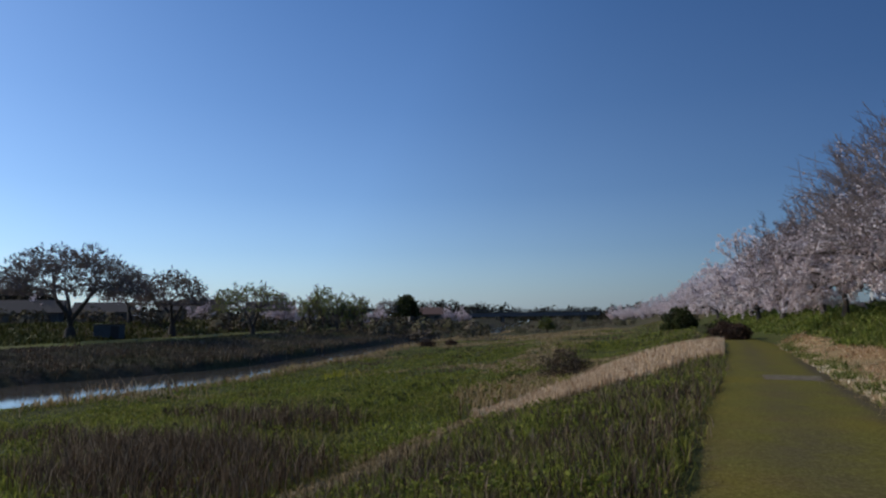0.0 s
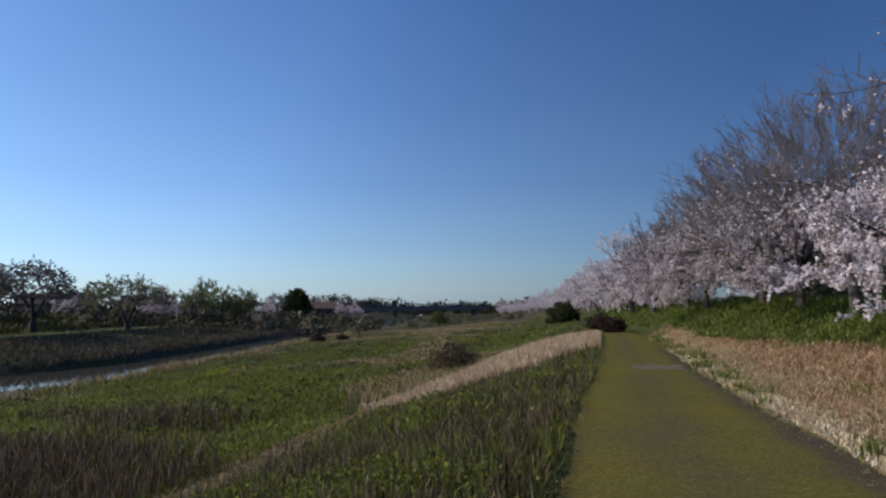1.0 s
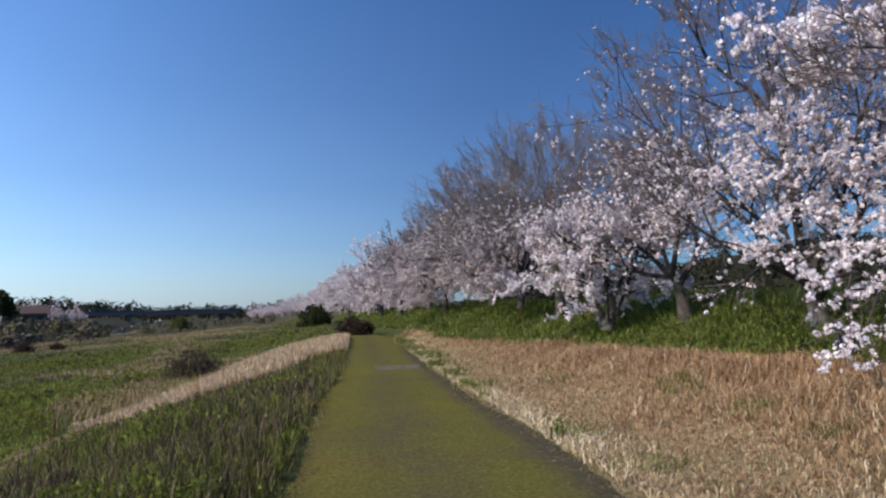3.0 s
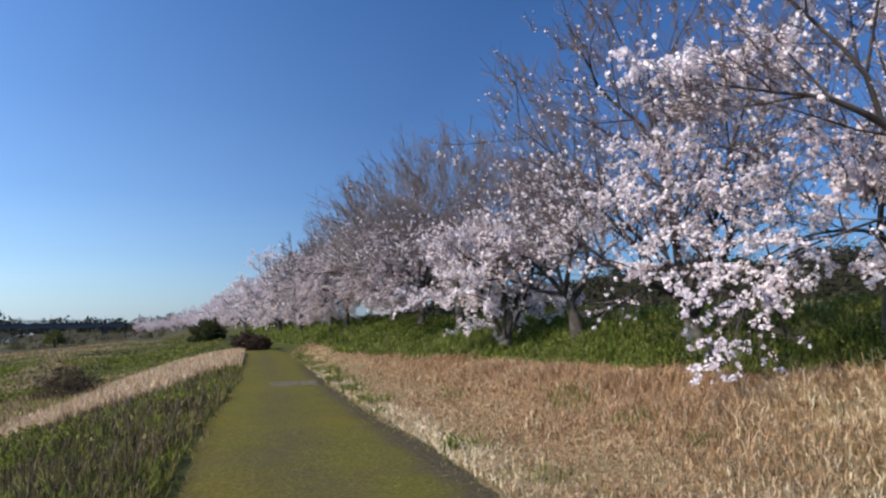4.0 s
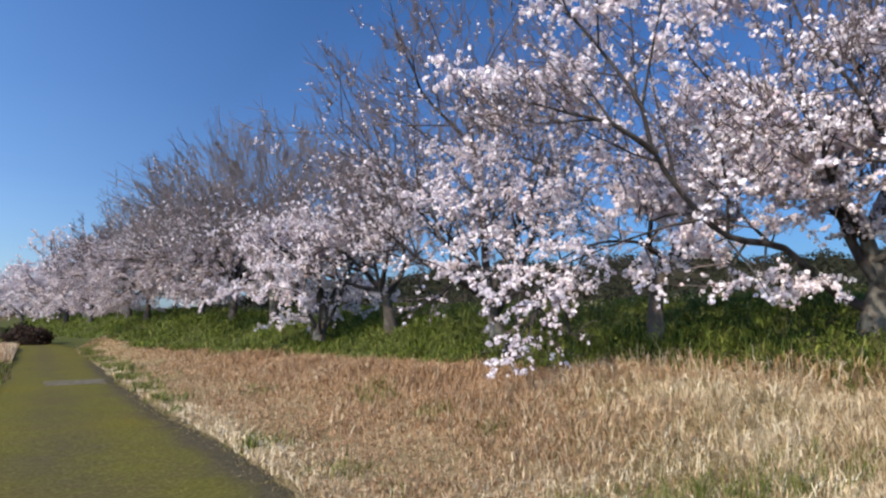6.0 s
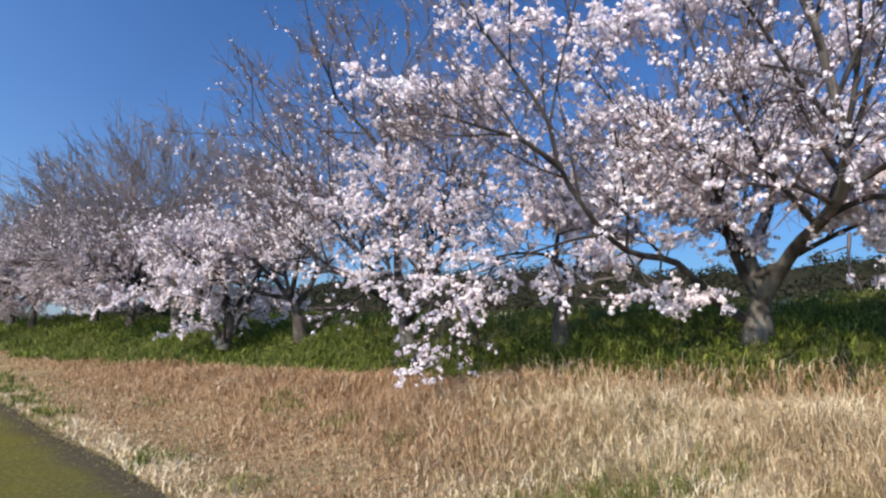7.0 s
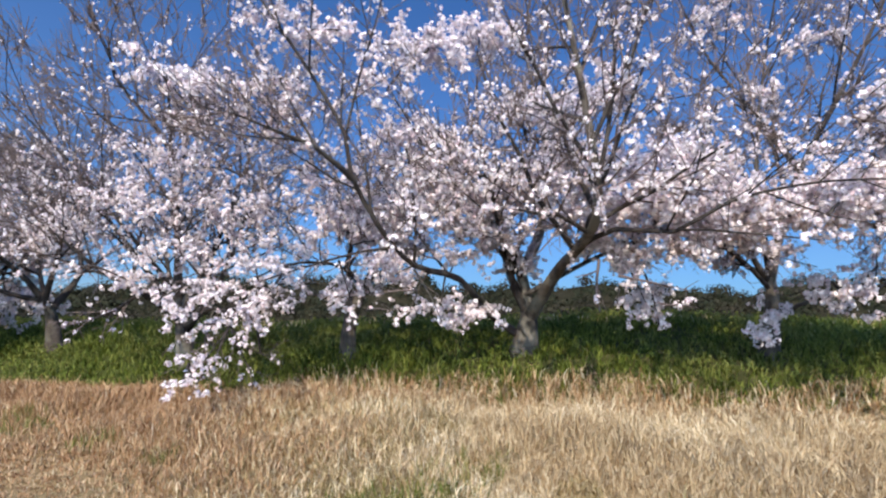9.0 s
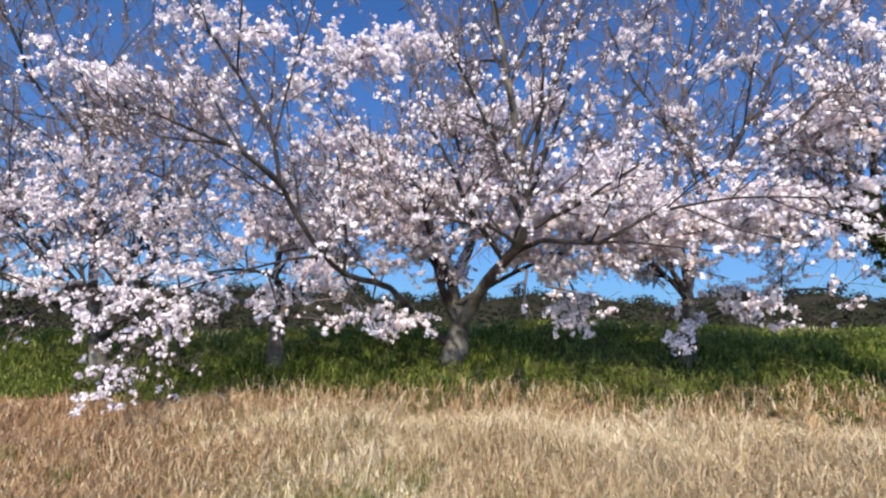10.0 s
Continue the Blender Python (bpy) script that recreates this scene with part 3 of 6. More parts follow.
rng = np.random.default_rng(18)
k = 52000
ts = 1.2 * (16 / 1.2) ** rng.random(k)
tn = rng.uniform(-1.0, 1.0, k)
tn = tn * (half_width(ts) + np.where(tn > 0, track_right(ts), track_left(ts)))
xy = np.stack([(tn + 1.09) * DY + ts * DX, -(tn + 1.09) * DX + ts * DY], 1)
bare = 0.9 * np.exp(-((tn + 0.15) / 0.32) ** 2) + 0.62 * smooth((tn - 0.95) / 0.3) + 0.6 * lumps(xy[:, 0] * 0.8, xy[:, 1] * 0.8, 3.3)
mossy = bare < rng.random(k) * 0.9
xy = clumped(rng, xy[mossy], 0.1)
d = np.hypot(xy[:, 0], xy[:, 1])
blades(rng, xy, rng.uniform(0.012, 0.035, len(xy)), 0.004 + 0.0008 * d, 1.0, M_MOSS, "track_moss", "short yellow-green moss and grass on the track", sink=0.0)
k = 1500
ts = 1.2 * (16 / 1.2) ** rng.random(k)
tn = 1.0 - np.abs(rng.normal(0, 0.3, k)) + track_right(ts) + 0.3
xy = np.stack([(tn + 1.09) * DY + ts * DX, -(tn + 1.09) * DX + ts * DY], 1)
d = np.hypot(xy[:, 0], xy[:, 1])
blades(rng, xy, rng.uniform(0.015, 0.04, k), 0.004 + 0.0007 * d, 2.4, M_OLIVEGRASS, "fallen_straw", "loose straw lying along the edge of the track", sink=-0.012)

# the slope and flat between track and river
STRIP = [(11.6, 25.0), (13.4, 29.6), (11.6, 31.0), (8.0, 30.0), (4.2, 22.2), (2.6, 20.6), (1.0, 18.8), (0.5, 16.8), (1.8, 15.5), (5.4, 17.1), (9.4, 20.5)]
rng = np.random.default_rng(13)


def trail(x, y):
    """The thin trodden line that runs on from the pale strip."""
    return np.abs(x - (0.55 + (y - 15.6) * 0.44)) < 0.66 + 0.12 * lumps(x * 2, y * 2)


xy = scatter(rng, 250000, 2.6, 115, -42, 34, 0.42)
s, n = along(xy[:, 0], xy[:, 1])
w = half_width(s)
d = np.hypot(xy[:, 0], xy[:, 1])
onleft = (n < -w - track_left(s) + 0.06 + 0.07 * lumps(xy[:, 0] * 3, xy[:, 1] * 3)) & (river_offset(xy[:, 0], xy[:, 1]) < -9.5)
pale = inside(xy[:, 0] + 0.5 * lumps(xy[:, 0], xy[:, 1], 3), xy[:, 1], STRIP)
tr = trail(xy[:, 0], xy[:, 1]) & (xy[:, 1] < 17) & (xy[:, 1] > 4)
pv = patchy(xy[:, 0], xy[:, 1], 0.45, 1.0) + 0.35 * lumps(xy[:, 0] * 1.9, xy[:, 1] * 1.9, 2)
low = n < -w - 5.2
brown = low & (pv + 0.75 * smooth((21 - d) / 8) - 0.45 > rng.random(len(xy)) * 0.9)
slope_brown = ~low & (rng.random(len(xy)) < 0.20 + 0.24 * (patchy(xy[:, 0], xy[:, 1], 1.5, 0.4) > 0.2))
faded = low & (patchy(xy[:, 0], xy[:, 1], 0.16, 2.6) + 0.5 * lumps(xy[:, 0] * 0.8, xy[:, 1] * 0.8, 6) > 0.5 - 0.85 * smooth((d - 45) / 30) + 0.5 * rng.random(len(xy)))
streak = inside(xy[:, 0] + 0.8 * lumps(xy[:, 0], xy[:, 1], 3), xy[:, 1], [(1.5, 31), (4.5, 32), (9, 46), (15, 63), (11.5, 66), (6, 49)])
streak |= inside(xy[:, 0] + 0.4 * lumps(xy[:, 0], xy[:, 1], 3), xy[:, 1], [(1.0, 18.8), (4.2, 22.2), (8.0, 30.0), (11.6, 31.0), (13.2, 36.0), (9.4, 38.5), (3.6, 28.5), (0.2, 22.0)])
faded = (faded & (d > 26)) | (streak & (rng.random(len(xy)) < 0.9))
brown &= ~faded
green = onleft & ~pale & ~tr & ~brown & ~slope_brown & ~faded
xyo = clumped(rng, xy[onleft & ~pale & ~tr & faded], 0.3)
do = np.hypot(xyo[:, 0], xyo[:, 1])
blades(rng, xyo, (1 - 0.5 * smooth((do - 20) / 15)) * rng.uniform(0.15, 0.45, len(xyo)), 0.008 + 0.0014 * do, 0.6, M_OLIVEGRASS, "faded_grass", "faded olive and tan grass in patches on the flat")
xyg = clumped(rng, xy[green], 0.25)
dg = np.hypot(xyg[:, 0], xyg[:, 1])
hg = (1 - 0.5 * smooth((dg - 22) / 15)) * (0.16 + 0.13 * (0.5 + 0.5 * lumps(xyg[:, 0] * 1.3, xyg[:, 1] * 1.3, 5))) * rng.uniform(0.6, 1.4, len(xyg))
blades(rng, xyg, hg * 0.85, 0.007 + 0.0013 * dg, 0.9, M_GREEN, "meadow_grass", "lush green weeds and grass on the river flat")
xyb = clumped(rng, xy[onleft & ~pale & ~tr & (brown | slope_brown)], 0.4)
db = np.hypot(xyb[:, 0], xyb[:, 1])
hb = (1 - 0.5 * smooth((db - 18) / 12)) * np.where(along(xyb[:, 0], xyb[:, 1])[1] < -6.5, 0.52, 0.28) * rng.uniform(0.5, 1.35, len(xyb))
blades(rng, xyb, hb, 0.006 + 0.0010 * db, 0.5, M_STALK, "withered_weeds", "upright brown withered weed stalks on the river flat")
xyp = clumped(rng, scatter(rng, 90000, 14, 38, -6, 28, 0.8), 0.3)
xyp = xyp[inside(xyp[:, 0] + 0.5 * lumps(xyp[:, 0], xyp[:, 1], 3), xyp[:, 1], STRIP) & (along(xyp[:, 0], xyp[:, 1])[1] < -1.1)]
edge_in = inside(xyp[:, 0] * 0.9 + 0.55, xyp[:, 1] * 0.93 + 1.5, STRIP)
xyp = xyp[edge_in | (rng.random(len(xyp)) < 0.35)]
hp = rng.uniform(0.15, 0.42, len(xyp)) * (0.3 + 0.7 * smooth((xyp[:, 0] - 0.4) / 3.5))
blades(rng, xyp, hp, 0.008 + 0.0012 * np.hypot(xyp[:, 0], xyp[:, 1]), 0.4, M_PALE, "reed_grass", "pale tan reed grass in a strip down the slope")
ty = rng.uniform(4.0, 16.6, 13000)
xyt = np.stack([0.55 + (ty - 15.6) * 0.44 + rng.normal(0, 0.50, len(ty)) + 0.15 * np.sin(ty * 1.3), ty], 1)
blades(rng, xyt, rng.uniform(0.05, 0.16, len(xyt)), 0.012 + 0.0014 * np.hypot(xyt[:, 0], xyt[:, 1]), 1.5, M_OLIVEGRASS, "trodden_grass",
       "trodden tan straw along a thin foot trail")

xyh = clumped(rng, scatter(rng, 13000, 3.0, 17, -30, 26, 0.7), 0.45)
s, n = along(xyh[:, 0], xyh[:, 1])
xyh = xyh[(n < -half_width(s) - track_left(s) - 0.2) & (n > -half_width(s) - 5.4) & (patchy(xyh[:, 0], xyh[:, 1], 1.1, 1.7) > -0.25)]
blades(rng, xyh, rng.uniform(0.14, 0.34, len(xyh)), 0.009 + 0.0009 * np.hypot(xyh[:, 0], xyh[:, 1]), 0.25, M_SEEDHEAD, "seed_heads", "dark brown upright seed heads among the slope's green weeds")

# grass goes on round and behind the standing point
xyk = scatter(rng, 16000, 1.2, 26, -200, -42, 0.7)
s, n = along(xyk[:, 0], xyk[:, 1])
xyk = clumped(rng, xyk[n < -half_width(s) - track_left(s)], 0.25)
blades(rng, xyk, rng.uniform(0.08, 0.3, len(xyk)), 0.024 + 0.0030 * np.hypot(xyk[:, 0], xyk[:, 1]), 0.9, M_GREEN, "slope_grass", "green grass and weeds on the slope beside the track")
xyk = scatter(rng, 30000, 0.8, 22, 60, 215, 0.7)
s, n = along(xyk[:, 0], xyk[:, 1])
behind = (n > half_width(s) + track_right(s)) & (n < grass_edge(s)) & ((np.hypot(xyk[:, 0] - 0.3, xyk[:, 1] + 0.2) < 3.2) | (np.degrees(np.arctan2(xyk[:, 0] - 0.3, xyk[:, 1] + 0.2)) % 360 > 140))
xyk = clumped(rng, xyk[behind], 0.2)
blades(rng, xyk, rng.uniform(0.06, 0.25, len(xyk)), 0.018 + 0.0018 * np.hypot(xyk[:, 0], xyk[:, 1]), 1.2, M_DRY, "field_straw", "short straw in the field close beside the track", bend=0.35)

# reeds and scrub along both waterlines
rng = np.random.default_rng(14)
xy = scatter(rng, 160000, 24, 150, -60, 16, 0.4)
dd = river_offset(xy[:, 0], xy[:, 1])
nr = dd + reach_near(xy[:, 1])
near_reed = (nr > -12.0) & (nr < -9.3) & (rng.random(len(xy)) < 0.6) & (patchy(xy[:, 0], xy[:, 1], 0.3, 2.0) > -0.5)
xyr = clumped(rng, xy[near_reed], 0.8)
blades(rng, xyr, rng.uniform(0.2, 0.75, len(xyr)) * (0.7 + 0.4 * lumps(xyr[:, 0] * 0.5, xyr[:, 1] * 0.5, 2)), 0.03 + 0.0009 * np.hypot(xyr[:, 0], xyr[:, 1]), 0.5, M_OLIVEGRASS, "river_reeds", "olive and tan reeds along the near waterline")
far_scrub = (dd - 0.8 * reach_near(xy[:, 1]) > -2.8) & (dd < 13.5)
xyr = clumped(rng, xy[far_scrub], 1.3)
blades(rng, xyr, rng.uniform(0.15, 0.55, len(xyr)), 0.03 + 0.0007 * np.hypot(xyr[:, 0], xyr[:, 1]), 0.6, M_THICKET, "bank_scrub", "brown and olive scrub on the far river bank")
tan_scrub = far_scrub & (patchy(xy[:, 0], xy[:, 1], 0.35, 1.0) > 0.1)
xyr = clumped(rng, xy[tan_scrub], 0.8)
blades(rng, xyr, rng.uniform(0.15, 0.5, len(xyr)), 0.025 + 0.0006 * np.hypot(xyr[:, 0], xyr[:, 1]), 0.5, M_STALK, "bank_stalks", "withered brown stalks on the far river bank")
# plumed reeds by the near waterline
xyr = clumped(rng, np.array([(-17.5, 33.5)]) + rng.normal(0, 1, (150, 2)) * (2.2, 1.6), 0.7)
blades(rng, xyr, rng.uniform(0.5, 1.2, len(xyr)), 0.03, 0.6, M_PALE, "plumed_reeds", "tall pale plumed reeds near the water")
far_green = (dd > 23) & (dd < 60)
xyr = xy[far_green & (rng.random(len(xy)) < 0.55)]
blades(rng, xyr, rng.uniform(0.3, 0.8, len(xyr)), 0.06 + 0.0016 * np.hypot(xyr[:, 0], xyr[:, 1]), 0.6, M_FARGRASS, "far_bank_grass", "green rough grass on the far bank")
# a clump of yellow rape flowers on the flat
xyf = np.array([(-6.8, 40.0)]) + rng.normal(0, 1.0, (110, 2)) * (0.7, 1.8)
blades(rng, xyf, rng.uniform(0.3, 0.5, 110), 0.05, 0.4, M_FLOWER, "rape_flowers", "clump of yellow rape flowers on the flat")

# broad-leaved weeds between the grasses
def leafy_weeds(seed, k, area, keep, size, mat, name, label):
    rng = np.random.default_rng(seed)
    xy = scatter(rng, k, *area)
    xy = xy[keep(xy)]
    m = 7
    c = np.repeat(xy, m, 0) + rng.normal(0, 1, (len(xy) * m, 2)) * np.repeat(0.05 + 0.006 * np.hypot(xy[:, 0], xy[:, 1]), m)[:, None]
    d = np.hypot(c[:, 0], c[:, 1])
    p = np.stack([c[:, 0], c[:, 1], land(c[:, 0], c[:, 1]) + rng.uniform(0.04, 0.26, len(c)) * (1 - 0.3 * smooth((d - 20) / 20))], 1)
    v, f = puffs(rng, p, (size + 0.002 * d) * rng.uniform(0.6, 1.3, len(p)), 4, 0.6, 0.4)
    tagged(new(name, raw_mesh(name, v, f, mat)), label, "weeds", kind="stuff")


def on_flat(xy):
    s, n = along(xy[:, 0], xy[:, 1])
    return (n < -half_width(s) - track_left(s) - 0.15) & (river_offset(xy[:, 0], xy[:, 1]) < -10) & ~inside(xy[:, 0], xy[:, 1], STRIP) & (patchy(xy[:, 0], xy[:, 1], 0.55, 4.0) > -0.15)


def on_bank(xy):
    s, n = along(xy[:, 0], xy[:, 1])
    u = n - field_edge(s)
    return (u > 0.1) & (u < 6) & (patchy(xy[:, 0], xy[:, 1], 1.2, 3.0) > -0.1)


leafy_weeds(16, 4600, (3.0, 60, -42, 34, 0.5), on_flat, 0.035, M_WEED, "leafy_weeds", "bright broad-leaved weeds among the grass of the flat")
leafy_weeds(19, 1100, (16.0, 75, -42, 24, 0.5), lambda q: on_flat(q) & (patchy(q[:, 0], q[:, 1], 0.9, 5.0) > 0.35), 0.06, M_SHRUB, "dark_weeds", "clumps of darker weeds standing in the green flat")
leafy_weeds(17, 5200, (8.0, 30, 30, 130, 0.6), on_bank, 0.022, M_BANK, "leafy_weeds", "broad-leaved weeds in tufts on the embankment")

# embankment grass under the cherry trees
rng = np.random.default_rng(15)
xy = scatter(rng, 430000, 7, 70, 12, 150, 0.6)
s, n = along(xy[:, 0], xy[:, 1])
up = n - grass_edge(s) - 0.35 * lumps(xy[:, 0] * 1.5, xy[:, 1] * 1.5, 7.0)
xye = clumped(rng, xy[(up > -0.12) & (up < 10.5)], 0.3)
s, n = along(xye[:, 0], xye[:, 1])
de = np.hypot(xye[:, 0], xye[:, 1])
he = (0.13 + 0.18 * (0.5 + 0.5 * lumps(xye[:, 0] * 1.7, xye[:, 1] * 1.7, 9))) * rng.uniform(0.6, 1.4, len(xye))
blades(rng, xye, he, 0.009 + 0.0014 * de, 1.3, M_BANK, "bank_grass", "lush green grass and weeds on the embankment")
xyc = xy[(up > 3.6) & (up < 7.5) & (rng.random(len(xy)) < 0.12)]
blades(rng, xyc, rng.uniform(0.10, 0.26, len(xyc)), 0.012 + 0.0012 * np.hypot(xyc[:, 0], xyc[:, 1]), 0.4, M_DRY, "crest_grass", "dry grass along the embankment crest")

# pale concrete slab across the track
slab = thing("concrete_slab", pose(7.75, 13.95, -0.013, 0, 0, -24.2), "pale worn concrete slab lying flush across the mossy track", "slab")
bm = box_bm(1.2, 1.15, 0.08, 0, 0, 0.012, 0.02)
bmesh.ops.subdivide_edges(bm, edges=list(bm.edges), cuts=3, use_grid_fill=True)
for v in bm.verts:
    v.co += Vector((noise.noise(v.co * 3) * 0.09, noise.noise(v.co * 3 + Vector((5, 0, 0))) * 0.14, noise.noise(v.co * 4) * 0.012))
part_bm("slab", bm, M_SLAB, slab)

# ---------------------------------------------------------------- trees
def unit(v):
    return v / (math.sqrt(v[0] * v[0] + v[1] * v[1] + v[2] * v[2]) + 1e-9)


class Shape:
    """How a kind of tree grows, level by level (0 trunk, 1 limb, 2 branch, 3 twig, 4 spray)."""
    def __init__(self, count, ratio, angle, up, wander, segs=(5, 6, 4, 3, 2), start=(0.6, 0.26, 0.15, 0.15), thick=0.62, last=4):
        self.count, self.ratio, self.angle, self.up, self.wander = count, ratio, angle, up, wander
        self.segs, self.start, self.thick, self.last = segs, start, thick, last


def children(rng, out, pts, radii, lev, length, sh, more=1.0):
    k = sh.count[lev] * more
    k = max(1, int(round(k * rng.uniform(0.8, 1.2))))
    turn = rng.uniform(0, 6.28)
    for i in range(k):
        f = sh.start[lev] + (1 - sh.start[lev]) * (i + rng.uniform(0.1, 0.9)) / k
        q = f * (len(pts) - 1)
        j = min(int(q), len(pts) - 2)
        p = pts[j] + (pts[j + 1] - pts[j]) * (q - j)
        r = radii[j] + (radii[j + 1] - radii[j]) * (q - j)
        ax = unit(pts[j + 1] - pts[j])
        turn += 2.4 + rng.uniform(-0.5, 0.5)
        side = unit(np.cross(ax, (0.3, 0.2, 1.0)))
        other = np.cross(ax, side)
        a = radians(sh.angle[lev]) * rng.uniform(0.7, 1.25)
        d = ax * math.cos(a) + (side * math.cos(turn) + other * math.sin(turn)) * math.sin(a)
        grow(rng, out, p, d, length * sh.ratio[lev] * rng.uniform(0.7, 1.2) * (1.15 - 0.45 * f), r * sh.thick, lev + 1, sh)


def grow(rng, out, p, d, length, r, lev, sh):
    n = sh.segs[lev]
    pts, radii = [np.array(p, dtype=float)], [r]
    d = unit(np.array(d, dtype=float))
    wob = rng.normal(0, sh.wander[lev], (n, 3))
    for i in range(n):
        d = unit(d + wob[i] + np.array((0, 0, sh.up[lev])))
        pts.append(pts[-1] + d * length / n)
        radii.append(r * (1 - 0.62 * (i + 1) / n))
    out.append((lev, np.array(pts), np.array(radii)))
    if lev < sh.last:
        children(rng, out, pts, radii, lev, length, sh)


def resample(path, step):
    """A smooth line through a few given places."""
    p = np.array(path, dtype=float)
    full = np.vstack([2 * p[0] - p[1], p, 2 * p[-1] - p[-2]])
    out = []
    for i in range(1, len(full) - 2):
        a, b, c, e = full[i - 1:i + 3]
        k = max(1, int(round(np.linalg.norm(c - b) / step)))
        for u in np.arange(k) / k:
            out.append(0.5 * (2 * b + (c - a) * u + (2 * a - 5 * b + 4 * c - e) * u * u + (3 * b - a - 3 * c + e) * u ** 3))
    out.append(p[-1])
    return np.array(out)


def tubes(branches, sides, least=0.0):
    """One skin of tapering tubes round many lines."""
    vs, fs, base = [], [], 0
    for lev, pts, radii in branches:
        k = sides[lev]
        n = len(pts)
        radii = np.maximum(radii, least)
        t = np.empty_like(pts)
        t[1:-1] = pts[2:] - pts[:-2]
        t[0], t[-1] = pts[1] - pts[0], pts[-1] - pts[-2]
        t /= np.linalg.norm(t, axis=1, keepdims=True) + 1e-9
        ref = np.array((0.31, 0.17, 0.93)) if abs(t[0][2]) < 0.8 else np.array((0.95, 0.2, 0.1))
        a = np.cross(t, ref)
        a /= np.linalg.norm(a, axis=1, keepdims=True) + 1e-9
        b = np.cross(t, a)
        ang = np.arange(k) * 2 * np.pi / k
        rr = radii[:, None, None] * (1 + (0.09 * np.sin(3 * ang + lev)[None, :, None] if k > 5 else 0))
        ring = pts[:, None] + rr * (a[:, None] * np.cos(ang)[None, :, None] + b[:, None] * np.sin(ang)[None, :, None])
        vs.append(ring.reshape(-1, 3))
        i = base + np.arange(n - 1)[:, None] * k
        j = np.arange(k)[None]
        jn = (j + 1) % k
        fs.append(np.stack([i + j, i + jn, i + k + jn, i + k + j], -1).reshape(-1, 4))
        base += n * k
    return np.concatenate(vs), np.concatenate(fs)


def bearing_points(rng, branches, steps, levels, chance, jitter):
    """Places along the outer branches where flowers or leaves sit; steps: one distance, or one for each level."""
    out = []
    for lev, pts, radii in branches:
        if lev not in levels:
            continue
        step = steps[levels.index(lev)] if isinstance(steps, tuple) else steps
        seg = np.linalg.norm(np.diff(pts, axis=0), axis=1)
        total = seg.sum()
        k = int(total / step + rng.random())
        if k == 0:
            continue
        u = (np.arange(k) + rng.random(k)) / k * (len(pts) - 1)
        if lev < max(levels):
            first = 0.25 if lev > 2 else 0.45
            u = u * (1 - first) + first * (len(pts) - 1)
        j = np.minimum(u.astype(int), len(pts) - 2)
        out.append(pts[j] + (pts[j + 1] - pts[j]) * (u - j)[:, None])
    p = np.concatenate(out)
    p = p + rng.normal(0, jitter, p.shape)
    return p[rng.random(len(p)) < chance(p)]


def split_crown(rng, out, node, d, ends, r, lev, step=0.5, reach=0.42, lift=0.12):
    """Branches that part again and again until each end of the crown has its own twig."""
    if len(ends) == 1:
        mid = (node + ends[0]) / 2 + rng.normal(0, 0.06, 3) * np.linalg.norm(ends[0] - node)
        out.append((max(lev, 3), np.array([node, mid, ends[0]]), np.array([r, r * 0.7, r * 0.35])))
        return
    k = min(len(ends), 3 if len(ends) > 12 and rng.random() < 0.55 else 2)
    c = ends[rng.choice(len(ends), k, replace=False)]
    for _ in range(5):
        who = np.argmin(((ends[:, None] - c[None]) ** 2).sum(2), 1)
        c = np.array([ends[who == i].mean(0) if (who == i).any() else c[i] for i in range(k)])
    for i in range(k):
        part_ends = ends[who == i]
        if len(part_ends) == 0:
            continue
        way = c[i] - node
        length = np.linalg.norm(way)
        tip = node + way * reach * rng.uniform(0.85, 1.15) + np.array((0, 0, lift * length))
        mid = node + d * length * reach * 0.45 + rng.normal(0, 0.04, 3) * length
        path = resample([node, mid, tip], step)
        rr = r * min(0.92, max(0.5, (len(part_ends) / len(ends)) ** 0.40))
        out.append((lev, path, np.linspace(rr * 1.05, rr * 0.85, len(path))))
        split_crown(rng, out, tip, unit(tip - mid), part_ends, rr * 0.85, min(lev + (1 if len(part_ends) < len(ends) * 0.5 or lev > 1 else 0), 3), step, reach, lift * 0.6)


def shell_points(rng, count, radius, low, high, inner=0.72, theta=100):
    """Ends of twigs near the skin of a rounded crown between two heights."""
    th = np.arccos(rng.uniform(math.cos(radians(theta)), 1, count))
    ph = rng.uniform(0, 2 * np.pi, count)
    q = rng.uniform(inner, 1.0, count) ** 0.6 * (1 + 0.07 * np.sin(3 * ph + 5 * th) + 0.05 * np.sin(7 * ph - 4 * th))
    mid = low + (high - low) * 0.22
    return np.stack([radius * np.sin(th) * np.cos(ph) * q, radius * np.sin(th) * np.sin(ph) * q, mid + np.where(th < 1.571, high - mid, mid - low) * np.cos(th) * q], 1)


def sprays(rng, out, ends, size, count=4, loose=0.6, back=0.4, lift=0.5):
    """Fine twigs that fan outwards at every end."""
    for e in ends:
        way = unit(e * np.array((1, 1, 0.6))) + np.array((0, 0, lift))
        for _ in range(count):
            d = unit(way + rng.normal(0, loose, 3))
            k = size * rng.uniform(0.6, 1.2)
            s0 = e - d * k * back
            out.append((4, np.array([s0, s0 + d * k]), np.array([0.008, 0.003])))


